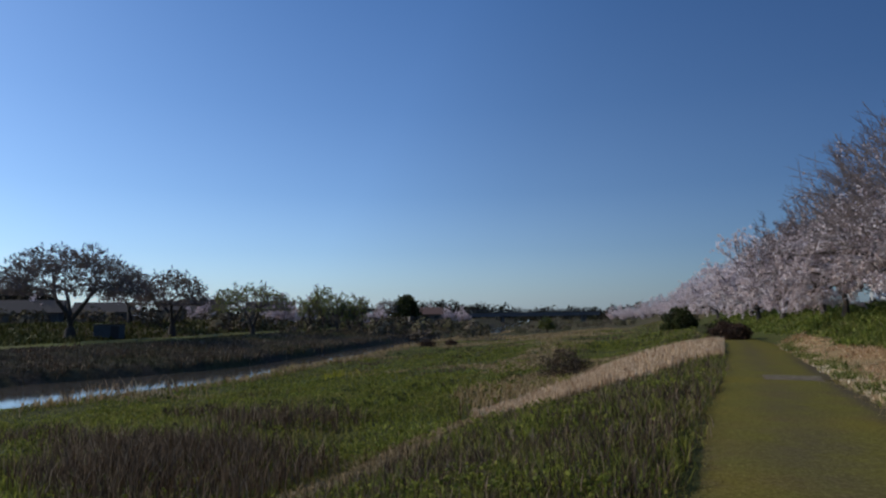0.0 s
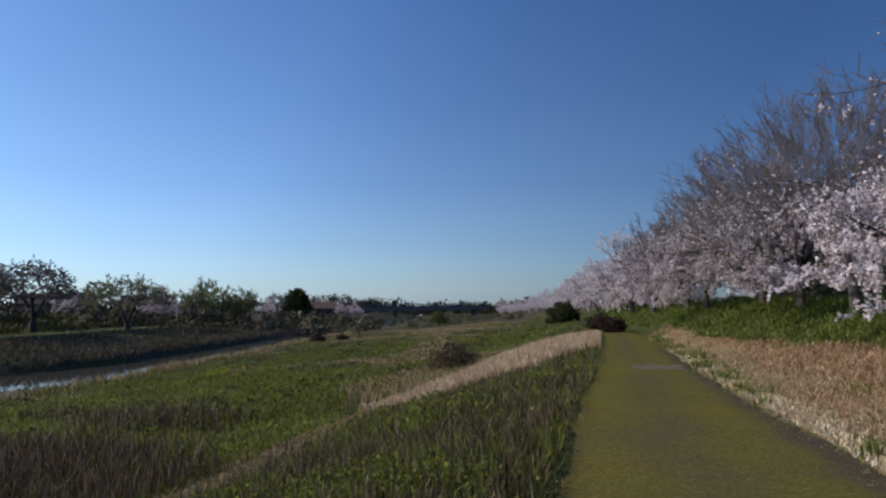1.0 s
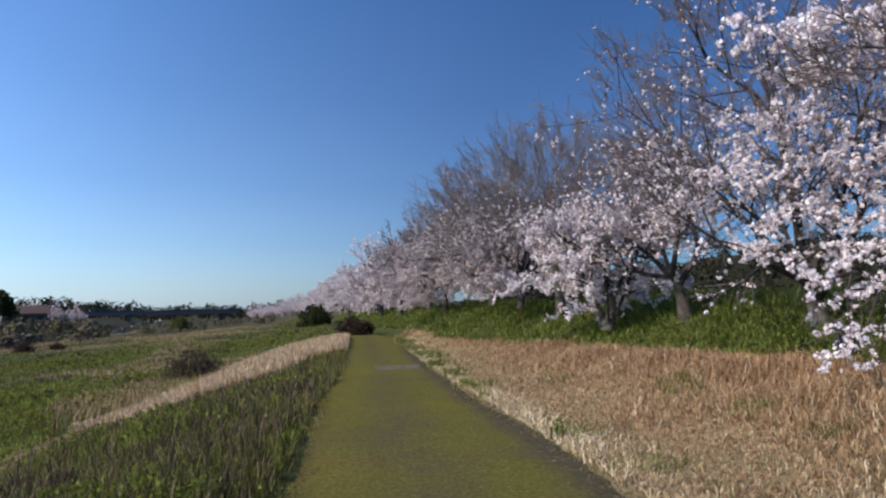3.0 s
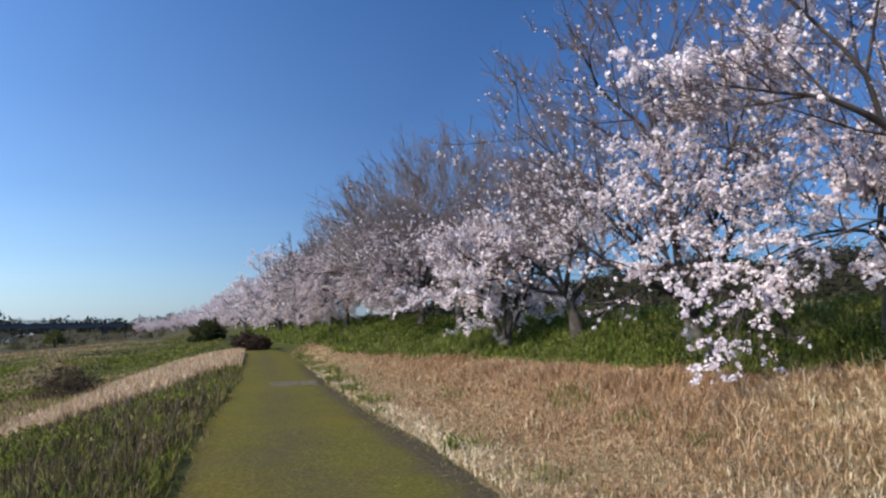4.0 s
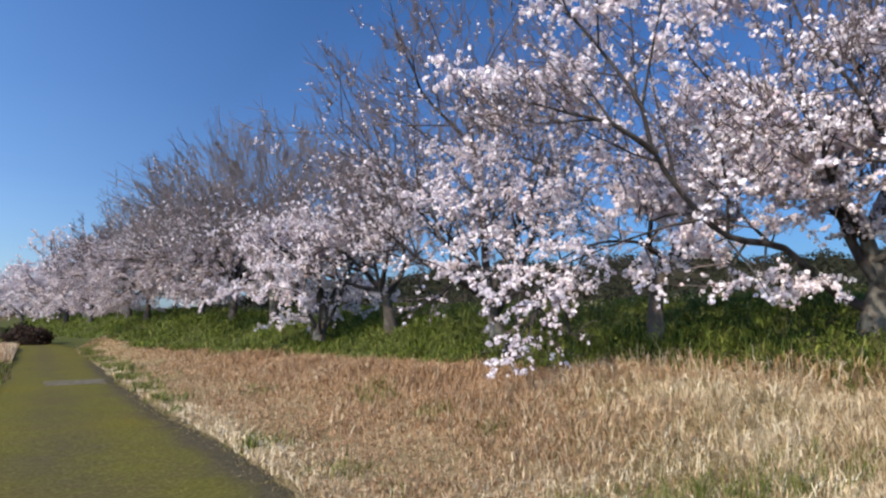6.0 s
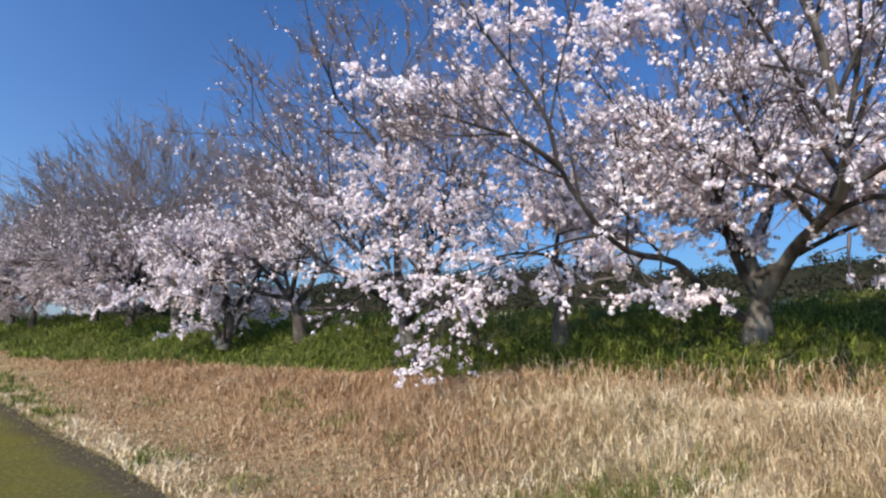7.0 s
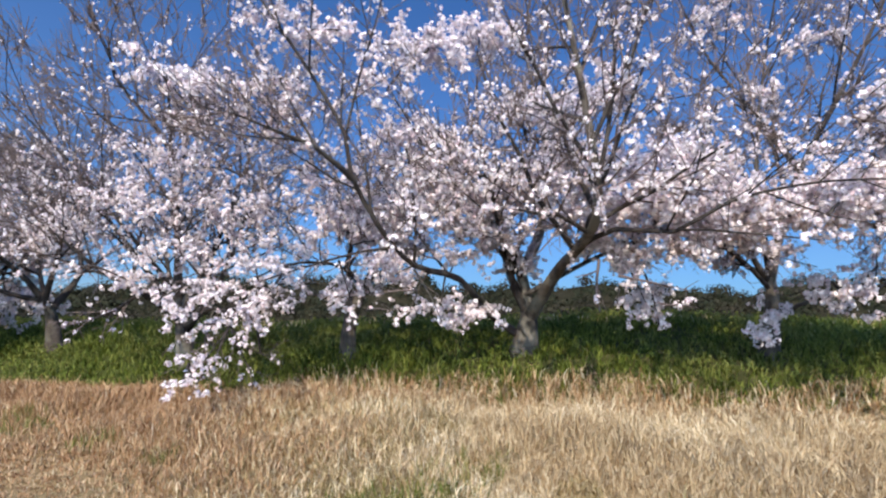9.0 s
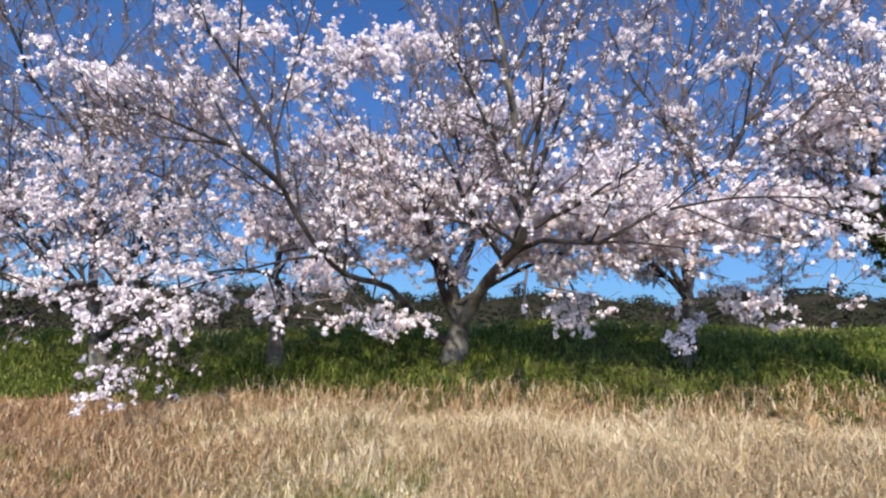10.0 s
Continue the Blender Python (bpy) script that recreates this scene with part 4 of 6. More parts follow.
CHERRY = Shape((6, 9, 8, 3.4), (0.9, 0.52, 0.45, 0.40), (48, 46, 44, 48), (0.02, 0.05, 0.03, 0.01, -0.02), (0.05, 0.06, 0.09, 0.12, 0.14))
CHERRY_MID = Shape((6, 9, 7, 3), (0.9, 0.50, 0.45, 0.40), (48, 48, 44, 45), (0.02, 0.05, 0.04, 0.02, 0.0), (0.05, 0.06, 0.09, 0.12, 0.14))
CHERRY_FAR = Shape((6, 7, 6), (0.9, 0.45, 0.5), (52, 55, 50), (0.02, 0.03, 0.02, 0.0), (0.05, 0.10, 0.13, 0.16), last=3)
BARE = Shape((8, 10, 8, 4), (0.95, 0.42, 0.5, 0.5), (42, 36, 34, 32), (0.02, 0.02, 0.05, 0.05, 0.04), (0.04, 0.05, 0.07, 0.09, 0.1), thick=0.55)
SIDES = (9, 7, 4, 3, 3)


def dome_limbs(rng, place, fork, radius, top, count, r, low=80, sag=0.0):
    """Main limbs that fan out from the fork to the skin of a dome. In world places."""
    x, y, z = place
    out = []
    for k in range(count):
        th = radians(8 + (low - 8) * ((k + 0.5) / count) ** 0.8)
        ph = 2.4 * k + rng.uniform(-0.3, 0.3)
        q = rng.uniform(0.88, 1.05)
        ex, ey, ez = radius * math.sin(th) * math.cos(ph) * q, radius * math.sin(th) * math.sin(ph) * q, fork + (top - fork) * math.cos(th) * q
        out.append(([(x, y, z + fork * rng.uniform(0.75, 0.98)), (x + ex * 0.28, y + ey * 0.28, z + fork + (ez - fork) * 0.34 + 0.08 * radius),
                     (x + ex * 0.66, y + ey * 0.66, z + fork + (ez - fork) * 0.72 + 0.06 * radius), (x + ex, y + ey, z + ez - sag)], r * rng.uniform(0.8, 1.1)))
    return out


def flower_chance(full, top, bare):
    """All flowers up to one height, few at the top."""
    def f(p):
        return 1 - (1 - bare) * smooth((p[:, 2] - full) / (top - full))
    return f


def in_sprays(p, least=0.1):
    """Blossom comes in flat layered sprays with bare twigs between: a chance for each place in the world."""
    x, y, z = p[:, 0], p[:, 1], p[:, 2]
    w = np.sin(1.9 * x + 1.6 * np.sin(1.3 * y + 0.8 * z)) + np.sin(2.2 * y + 1.5 * np.sin(1.6 * x + 1.1)) * 0.8 + 1.1 * np.sin(4.3 * z + 1.2 * np.sin(0.9 * x + 0.7 * y))
    return least + (1 - least) * smooth((w + 0.85) / 1.2)


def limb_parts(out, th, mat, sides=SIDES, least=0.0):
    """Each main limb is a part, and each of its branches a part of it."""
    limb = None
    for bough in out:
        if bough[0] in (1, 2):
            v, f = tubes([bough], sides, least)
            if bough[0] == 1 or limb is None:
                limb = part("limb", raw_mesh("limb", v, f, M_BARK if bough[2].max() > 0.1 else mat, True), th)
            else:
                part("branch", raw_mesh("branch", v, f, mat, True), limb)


def limbs_only(out, th, mat, sides=SIDES, least=0.0):
    """For trees far off: the main limbs alone are parts."""
    for bough in out:
        if bough[0] == 1:
            v, f = tubes([bough], sides, least)
            part("limb", raw_mesh("limb", v, f, mat, True), th)


def filled(pads, fullness):
    return [(*p, fullness) for p in pads]


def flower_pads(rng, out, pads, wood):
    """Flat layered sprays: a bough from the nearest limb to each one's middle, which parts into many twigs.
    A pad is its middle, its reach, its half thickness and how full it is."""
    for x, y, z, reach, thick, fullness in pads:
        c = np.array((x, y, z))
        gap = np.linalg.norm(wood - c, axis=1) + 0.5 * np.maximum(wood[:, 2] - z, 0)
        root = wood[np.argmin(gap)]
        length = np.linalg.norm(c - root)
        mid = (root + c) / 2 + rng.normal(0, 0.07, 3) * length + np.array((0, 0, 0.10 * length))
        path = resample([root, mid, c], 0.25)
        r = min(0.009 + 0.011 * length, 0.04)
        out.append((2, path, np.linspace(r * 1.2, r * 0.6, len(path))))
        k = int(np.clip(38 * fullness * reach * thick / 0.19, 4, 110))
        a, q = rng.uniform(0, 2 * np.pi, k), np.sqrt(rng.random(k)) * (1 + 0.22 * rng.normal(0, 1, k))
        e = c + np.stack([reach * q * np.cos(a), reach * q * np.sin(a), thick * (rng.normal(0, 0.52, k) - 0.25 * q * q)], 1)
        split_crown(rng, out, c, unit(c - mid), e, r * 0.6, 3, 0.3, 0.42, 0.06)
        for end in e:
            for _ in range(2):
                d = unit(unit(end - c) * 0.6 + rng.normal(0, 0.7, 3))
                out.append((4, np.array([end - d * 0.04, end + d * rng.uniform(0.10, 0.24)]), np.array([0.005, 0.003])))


def skirt(rng, place, count, near, far, low, high, fullness):
    """Low sprays that droop all round a tree towards the grass."""
    a, q = rng.uniform(0, 2 * np.pi, count), rng.uniform(near, far, count)
    return [(place[0] + r * math.cos(t), place[1] + r * math.sin(t), place[2] + h, w, w * 0.42, fullness)
            for t, r, h, w in zip(a, q, rng.uniform(low, high, count), rng.uniform(0.5, 0.85, count))]


def cherry_tree(rng, name, place, trunk, limbs, radius, sh, step, puff, petals, full, top, bare, label, mat_petal=None, extra=5, limb_len=3.6,
                levels=(2, 3, 4), group="cherry trees along the embankment", leafs=None, weep=(), fan=None, floor=None, pads=(), thin=1.0, skin=None):
    """A cherry tree from its trunk line, its main limbs (given, then more of its own) and its flowers. Lines in world places."""
    out = []
    o = np.array(place, dtype=float)
    tp = resample(np.array(trunk) - o, 0.2)
    # root flare and taper
    u = np.linspace(0, 1, len(tp))
    tr_r = radius * (0.9 - 0.5 * u ** 2 + 0.4 * np.exp(-u * 6))
    tp[0, 2] -= 0.15
    out.append((0, tp, tr_r))
    for path, r in limbs:
        lp = resample(np.array(path) - o, 0.35)
        rad = r * (1 - 0.82 * np.linspace(0, 1, len(lp)) ** 0.6)
        out.append((1, lp, rad))
        length = np.linalg.norm(np.diff(lp, axis=0), axis=1).sum()
        children(rng, out, list(lp), list(rad), 1, min(length, 4.0), sh, min(max(length / 3.6, 0.6), 1.8))
    if extra:
        one = Shape((extra,) + tuple(sh.count[1:]), sh.ratio, sh.angle, sh.up, sh.wander, sh.segs, sh.start, sh.thick, sh.last)
        children(rng, out, list(tp), list(tr_r), 0, limb_len, one)
    tips = [b[1][-1] for b in out if b[0] == 3 and b[1][-1][2] > (full - o[2]) * 0.8]
    if tips and not fan:
        sprays(rng, out, tips, 0.55, 4, 0.6, 0.3, 0.35)
    if floor:
        out = [b for b in out if b[0] < 2 or b[1][:, 2].min() + o[2] > floor]
    wood = np.concatenate([b[1] for b in out if b[0] == 1 or (b[0] == 2 and pads)] or [tp])
    for path in weep:
        lp = resample(np.array(path) - o, 0.25)
        rad = 0.025 * (1 - 0.8 * np.linspace(0, 1, len(lp)))
        out.append((2, lp, rad))
        children(rng, out, list(lp), list(rad), 2, 0.8, Shape(tuple(c * 0.16 for c in sh.count), sh.ratio, sh.angle, (0, 0, 0, -0.1, -0.1), sh.wander, last=4))
    if fan:
        e = shell_points(rng, fan[0], fan[1], fan[2], fan[3], 0.5)
        split_crown(rng, out, tp[-1], np.array((0.0, 0.0, 1.0)), e, tr_r[-1] * 0.8, 1, 0.4)
        sprays(rng, out, e, 0.75, 4, 0.5, 0.45, 0.35)
    full_sprays = []
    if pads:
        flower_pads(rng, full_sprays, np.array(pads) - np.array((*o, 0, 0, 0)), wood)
    th = thing(name, Matrix.Translation(o), label, "tree", group)
    v, f = tubes([b for b in out if b[0] == 0], SIDES)
    part("trunk", raw_mesh("trunk", v, f, skin or M_BARK, True), th, "rough dark grey-brown bark" if skin else "rough grey-brown bark with pale lichen")
    fine = 0.00042 * math.hypot(o[0], o[1])
    near = math.hypot(o[0], o[1]) < 18 and not fan
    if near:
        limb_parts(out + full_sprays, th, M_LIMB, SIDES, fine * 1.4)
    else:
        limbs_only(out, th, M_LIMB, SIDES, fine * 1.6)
    v, f = tubes([b for b in out + full_sprays if b[0] > (2 if near else 1)], SIDES, fine * (0.5 if fan else 0.7))
    tagged(part("twig_mass", raw_mesh("twig_mass", v, f, M_GREYTWIG if sh is BARE else M_TWIG, False), th), kind="stuff")
    ch = flower_chance(full - o[2], top - o[2], bare)
    both = lambda q: thin * ch(q) * in_sprays(q + o, 0.2)
    p = bearing_points(rng, out, (step * 0.40, step * 0.44, step * 1.9) if len(levels) == 3 else step, levels, both, puff * 0.3)
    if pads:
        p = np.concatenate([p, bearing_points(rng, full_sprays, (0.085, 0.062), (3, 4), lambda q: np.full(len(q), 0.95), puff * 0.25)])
    v, f = puffs(rng, p, puff * rng.uniform(0.7, 1.25, len(p)), petals, 0.52, 0.32)
    if near and sh is not BARE:
        q = bearing_points(rng, out, 0.14, (4,), lambda q: np.full(len(q), 0.09), 0.02)
        bv, bf = puffs(rng, q, 0.038 * rng.uniform(0.6, 1.3, len(q)), 3, 0.5, 0.42)
        v, f = np.concatenate([v, bv]), np.concatenate([f, bf + len(v)])
    part("blossom", raw_mesh("blossom", v, f, mat_petal or M_PETAL), th, "dense pale pink cherry blossom")
    if leafs:
        p = bearing_points(rng, out, 0.5, levels, lambda q: np.full(len(q), leafs), 0.05)
        v, f = puffs(rng, p, 0.05, 3)
        tagged(part("bud_mass", raw_mesh("bud_mass", v, f, M_BUD), th), kind="stuff")
    return th


def base_at(x, y):
    return (x, y, float(land(x, y)))

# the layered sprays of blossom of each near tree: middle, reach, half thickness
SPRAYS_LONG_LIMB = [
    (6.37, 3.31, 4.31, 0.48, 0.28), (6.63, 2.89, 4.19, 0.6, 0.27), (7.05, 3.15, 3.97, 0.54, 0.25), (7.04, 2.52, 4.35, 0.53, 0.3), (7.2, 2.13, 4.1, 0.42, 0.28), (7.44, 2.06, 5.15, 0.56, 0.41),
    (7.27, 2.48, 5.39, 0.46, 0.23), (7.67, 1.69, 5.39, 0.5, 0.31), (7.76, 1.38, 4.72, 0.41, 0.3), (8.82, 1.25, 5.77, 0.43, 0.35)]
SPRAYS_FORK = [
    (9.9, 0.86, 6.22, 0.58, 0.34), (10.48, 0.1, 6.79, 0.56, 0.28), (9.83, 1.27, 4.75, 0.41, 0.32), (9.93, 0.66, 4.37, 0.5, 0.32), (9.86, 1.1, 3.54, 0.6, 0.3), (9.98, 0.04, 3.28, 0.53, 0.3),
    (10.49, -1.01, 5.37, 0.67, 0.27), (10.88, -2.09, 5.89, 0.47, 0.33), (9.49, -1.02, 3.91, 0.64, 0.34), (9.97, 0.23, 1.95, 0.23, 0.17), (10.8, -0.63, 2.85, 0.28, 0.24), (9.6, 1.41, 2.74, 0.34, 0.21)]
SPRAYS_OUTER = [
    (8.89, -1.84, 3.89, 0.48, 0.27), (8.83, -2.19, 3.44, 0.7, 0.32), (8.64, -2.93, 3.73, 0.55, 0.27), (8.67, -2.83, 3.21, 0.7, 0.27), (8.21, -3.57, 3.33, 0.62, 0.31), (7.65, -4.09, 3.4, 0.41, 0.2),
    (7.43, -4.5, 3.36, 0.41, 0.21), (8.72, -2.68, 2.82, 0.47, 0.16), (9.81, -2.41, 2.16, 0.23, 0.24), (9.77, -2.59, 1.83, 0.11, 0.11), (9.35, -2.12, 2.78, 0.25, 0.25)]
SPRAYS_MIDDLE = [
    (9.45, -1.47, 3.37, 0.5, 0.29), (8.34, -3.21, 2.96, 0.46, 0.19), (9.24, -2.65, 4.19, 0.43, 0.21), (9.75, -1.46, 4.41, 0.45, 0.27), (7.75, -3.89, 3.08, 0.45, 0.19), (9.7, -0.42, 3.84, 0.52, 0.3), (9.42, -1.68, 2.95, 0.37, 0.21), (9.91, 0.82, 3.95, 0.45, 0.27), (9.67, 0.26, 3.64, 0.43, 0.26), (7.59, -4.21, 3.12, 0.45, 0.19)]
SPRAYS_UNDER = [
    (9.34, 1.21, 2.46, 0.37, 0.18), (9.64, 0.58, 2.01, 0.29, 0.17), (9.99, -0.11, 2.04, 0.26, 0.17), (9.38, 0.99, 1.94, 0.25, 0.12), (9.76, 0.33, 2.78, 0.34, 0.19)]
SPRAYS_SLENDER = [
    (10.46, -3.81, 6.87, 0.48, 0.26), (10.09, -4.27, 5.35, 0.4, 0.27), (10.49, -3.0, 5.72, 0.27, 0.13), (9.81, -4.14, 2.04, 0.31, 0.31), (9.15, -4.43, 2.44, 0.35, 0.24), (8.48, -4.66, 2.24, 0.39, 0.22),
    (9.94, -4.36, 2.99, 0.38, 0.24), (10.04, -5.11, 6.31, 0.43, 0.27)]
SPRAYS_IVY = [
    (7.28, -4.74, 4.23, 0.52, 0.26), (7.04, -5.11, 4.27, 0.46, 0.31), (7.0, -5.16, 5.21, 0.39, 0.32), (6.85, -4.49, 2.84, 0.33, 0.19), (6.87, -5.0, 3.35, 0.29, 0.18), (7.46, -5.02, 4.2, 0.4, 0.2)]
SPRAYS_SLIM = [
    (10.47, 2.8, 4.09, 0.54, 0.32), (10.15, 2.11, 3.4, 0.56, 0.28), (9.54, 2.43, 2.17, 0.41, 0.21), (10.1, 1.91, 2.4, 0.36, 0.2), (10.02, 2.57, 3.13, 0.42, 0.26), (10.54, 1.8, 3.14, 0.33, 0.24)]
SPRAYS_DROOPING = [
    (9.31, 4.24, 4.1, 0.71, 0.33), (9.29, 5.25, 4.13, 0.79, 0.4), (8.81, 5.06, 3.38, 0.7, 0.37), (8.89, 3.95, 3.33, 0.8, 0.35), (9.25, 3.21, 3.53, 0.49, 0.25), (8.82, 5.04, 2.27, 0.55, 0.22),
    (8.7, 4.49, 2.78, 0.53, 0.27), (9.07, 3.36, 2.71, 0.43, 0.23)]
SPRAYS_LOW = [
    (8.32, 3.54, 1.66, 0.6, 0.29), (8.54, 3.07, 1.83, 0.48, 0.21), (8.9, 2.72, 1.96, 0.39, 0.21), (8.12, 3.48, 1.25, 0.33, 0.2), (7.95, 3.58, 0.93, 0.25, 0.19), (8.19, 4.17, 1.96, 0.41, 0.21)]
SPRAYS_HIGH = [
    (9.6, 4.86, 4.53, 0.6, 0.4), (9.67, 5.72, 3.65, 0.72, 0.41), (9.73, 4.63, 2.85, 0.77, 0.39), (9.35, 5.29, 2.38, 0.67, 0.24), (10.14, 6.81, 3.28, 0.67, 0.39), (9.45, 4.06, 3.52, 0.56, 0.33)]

# ---- the near row, from the big forked tree along the embankment
rng = np.random.default_rng(21)
cherry_tree(rng, "cherry_tree", base_at(11.0, -0.66),
            [(11.0, -0.66, 1.2), (11.0, -0.73, 1.73), (10.9, -0.78, 2.1)],
            [([(10.95, -0.78, 1.95), (10.08, -1.15, 2.59), (9.15, -1.4, 2.86), (8.23, -1.52, 3.12), (7.54, -1.4, 3.66), (7.46, -1.27, 4.4), (7.47, -1.12, 5.26), (7.49, -0.94, 6.24)], 0.13),
             ([(10.95, -0.76, 1.95), (10.9, -0.63, 2.67), (10.7, -0.33, 3.31), (10.49, -0.08, 4.12), (10.06, 0.41, 4.37), (9.57, 1.06, 4.57)], 0.13),
             ([(10.9, -0.63, 2.67), (11.09, -0.92, 3.29), (11.28, -1.11, 4.45), (11.49, -0.9, 5.92), (11.5, -0.55, 7.51)], 0.11),
             ([(11.0, -0.66, 1.6), (10.69, -0.09, 1.98), (9.96, 0.33, 2.46), (9.09, 0.9, 2.56), (8.3, 1.26, 2.97), (7.73, 1.51, 3.52), (7.6, 1.57, 3.97), (7.53, 1.82, 4.43), (7.31, 2.12, 4.9), (7.15, 2.5, 5.44), (7.03, 2.75, 5.86)], 0.078),
             ([(7.74, 1.47, 3.45), (7.12, 1.77, 3.67), (6.67, 2.11, 3.73), (6.26, 2.51, 3.83)], 0.05),
             ([(9.15, -1.4, 2.86), (8.6, -1.8, 3.01), (8.06, -2.41, 2.89), (7.61, -2.9, 3.16), (7.08, -3.66, 3.25), (6.62, -4.3, 3.15)], 0.05),
             ([(10.9, -0.7, 2.3), (10.0, -1.9, 2.9), (9.2, -3.0, 3.2), (8.5, -4.0, 3.2)], 0.06),
             ([(10.9, -0.63, 2.6), (9.9, -0.3, 3.2), (8.9, -0.2, 3.5), (8.0, -0.3, 3.7)], 0.06)],
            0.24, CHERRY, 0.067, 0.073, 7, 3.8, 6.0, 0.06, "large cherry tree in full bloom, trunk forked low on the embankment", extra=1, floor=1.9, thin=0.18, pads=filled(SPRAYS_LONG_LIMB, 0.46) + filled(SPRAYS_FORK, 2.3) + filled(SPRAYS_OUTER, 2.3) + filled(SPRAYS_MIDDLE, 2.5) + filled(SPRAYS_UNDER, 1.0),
            weep=[[(9.1, 0.9, 2.5), (8.6, 0.6, 2.1), (8.3, 0.4, 1.75)]])
rng = np.random.default_rng(22)
cherry_tree(rng, "cherry_tree", base_at(10.4, -4.3),
            [(10.4, -4.3, 1.35), (10.36, -4.39, 2.15), (10.36, -4.39, 2.69)],
            [([(10.36, -4.39, 2.6), (10.18, -4.58, 3.58), (10.08, -4.79, 4.21), (9.82, -5.12, 4.97), (9.57, -5.59, 6.0), (9.39, -5.9, 6.85)], 0.09),
             ([(10.36, -4.38, 2.51), (10.25, -4.12, 2.85), (10.11, -3.91, 3.28), (10.1, -3.31, 4.18)], 0.06),
             ([(10.08, -4.79, 4.21), (10.28, -4.58, 4.64), (10.5, -4.31, 5.3), (10.8, -3.76, 6.33), (10.9, -3.41, 7.24)], 0.06),
             ([(10.36, -4.39, 2.69), (10.58, -4.37, 3.66), (10.77, -4.44, 4.79), (10.89, -4.69, 6.29), (10.79, -4.92, 7.65)], 0.07),
             ([(10.36, -4.35, 2.0), (9.6, -4.9, 2.3), (8.9, -5.3, 2.45), (8.3, -5.6, 2.4)], 0.045),
             ([(10.36, -4.39, 2.4), (9.6, -3.6, 2.9), (8.9, -3.0, 3.1)], 0.045)],
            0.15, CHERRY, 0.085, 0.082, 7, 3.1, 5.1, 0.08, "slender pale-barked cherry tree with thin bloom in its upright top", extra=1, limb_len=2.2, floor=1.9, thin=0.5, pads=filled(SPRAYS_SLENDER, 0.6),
            weep=[[(8.9, -5.3, 2.45), (8.6, -4.9, 2.25), (8.3, -4.6, 2.1)]])
rng = np.random.default_rng(23)
ivy_tree = cherry_tree(rng, "cherry_tree", base_at(8.1, -7.6),
            [(8.1, -7.6, 1.1), (7.95, -6.7, 2.0), (7.81, -5.75, 3.06)],
            [([(7.81, -5.75, 3.06), (7.75, -5.49, 3.53), (7.73, -5.16, 3.94), (7.7, -4.82, 4.14)], 0.09),
             ([(7.81, -5.75, 3.06), (7.82, -5.73, 4.2), (7.82, -5.74, 5.16), (7.85, -5.7, 6.11)], 0.07),
             ([(7.9, -6.3, 2.5), (7.0, -6.2, 3.6), (6.5, -5.6, 4.1), (6.3, -5.0, 4.3)], 0.06)],
            0.2, CHERRY_MID, 0.085, 0.085, 7, 4.2, 6.0, 0.12, "leaning cherry tree in bloom, its trunk wrapped in dark ivy", extra=2, limb_len=3, thin=0.35, pads=filled(SPRAYS_IVY, 0.4))
q = resample(np.array([(7.95, -6.7, 2.0), (7.81, -5.75, 3.06), (7.75, -5.49, 3.53)]) - np.array(base_at(8.1, -7.6)), 0.03)
q = np.repeat(q, 14, 0) + np.random.default_rng(24).normal(0, 0.11, (len(q) * 14, 3))
v, f = puffs(np.random.default_rng(25), q, 0.07, 4)
part("ivy", raw_mesh("ivy", v, f, M_EVERGREEN), ivy_tree, "dark green ivy leaves clinging to the trunk")

rng = np.random.default_rng(26)
cherry_tree(rng, "cherry_tree", base_at(11.12, 2.35),
            [(11.12, 2.35, 1.2), (11.13, 2.32, 1.86), (11.19, 2.1, 2.45), (11.23, 1.93, 2.75)],
            [([(11.13, 2.32, 1.86), (11.11, 2.4, 2.82), (11.32, 2.41, 3.66), (11.33, 3.07, 4.38), (11.34, 3.33, 5.12)], 0.07),
             ([(11.19, 2.1, 2.45), (11.51, 1.54, 3.72), (11.66, 1.81, 4.5)], 0.06),
             ([(11.19, 2.1, 2.4), (10.3, 2.4, 2.7), (9.5, 2.9, 2.6), (8.9, 3.2, 2.3)], 0.05)],
            0.13, CHERRY, 0.08, 0.082, 7, 3.4, 5.4, 0.12, "small slim cherry tree in bloom with a lichened trunk", extra=2, limb_len=2.0, thin=0.5, pads=filled(SPRAYS_SLIM, 0.55),
            weep=[[(9.5, 2.9, 2.6), (9.0, 3.0, 2.1), (8.6, 3.2, 1.7)], [(9.8, 2.2, 2.7), (9.3, 1.9, 2.2), (9.0, 1.7, 1.75)]])
rng = np.random.default_rng(27)
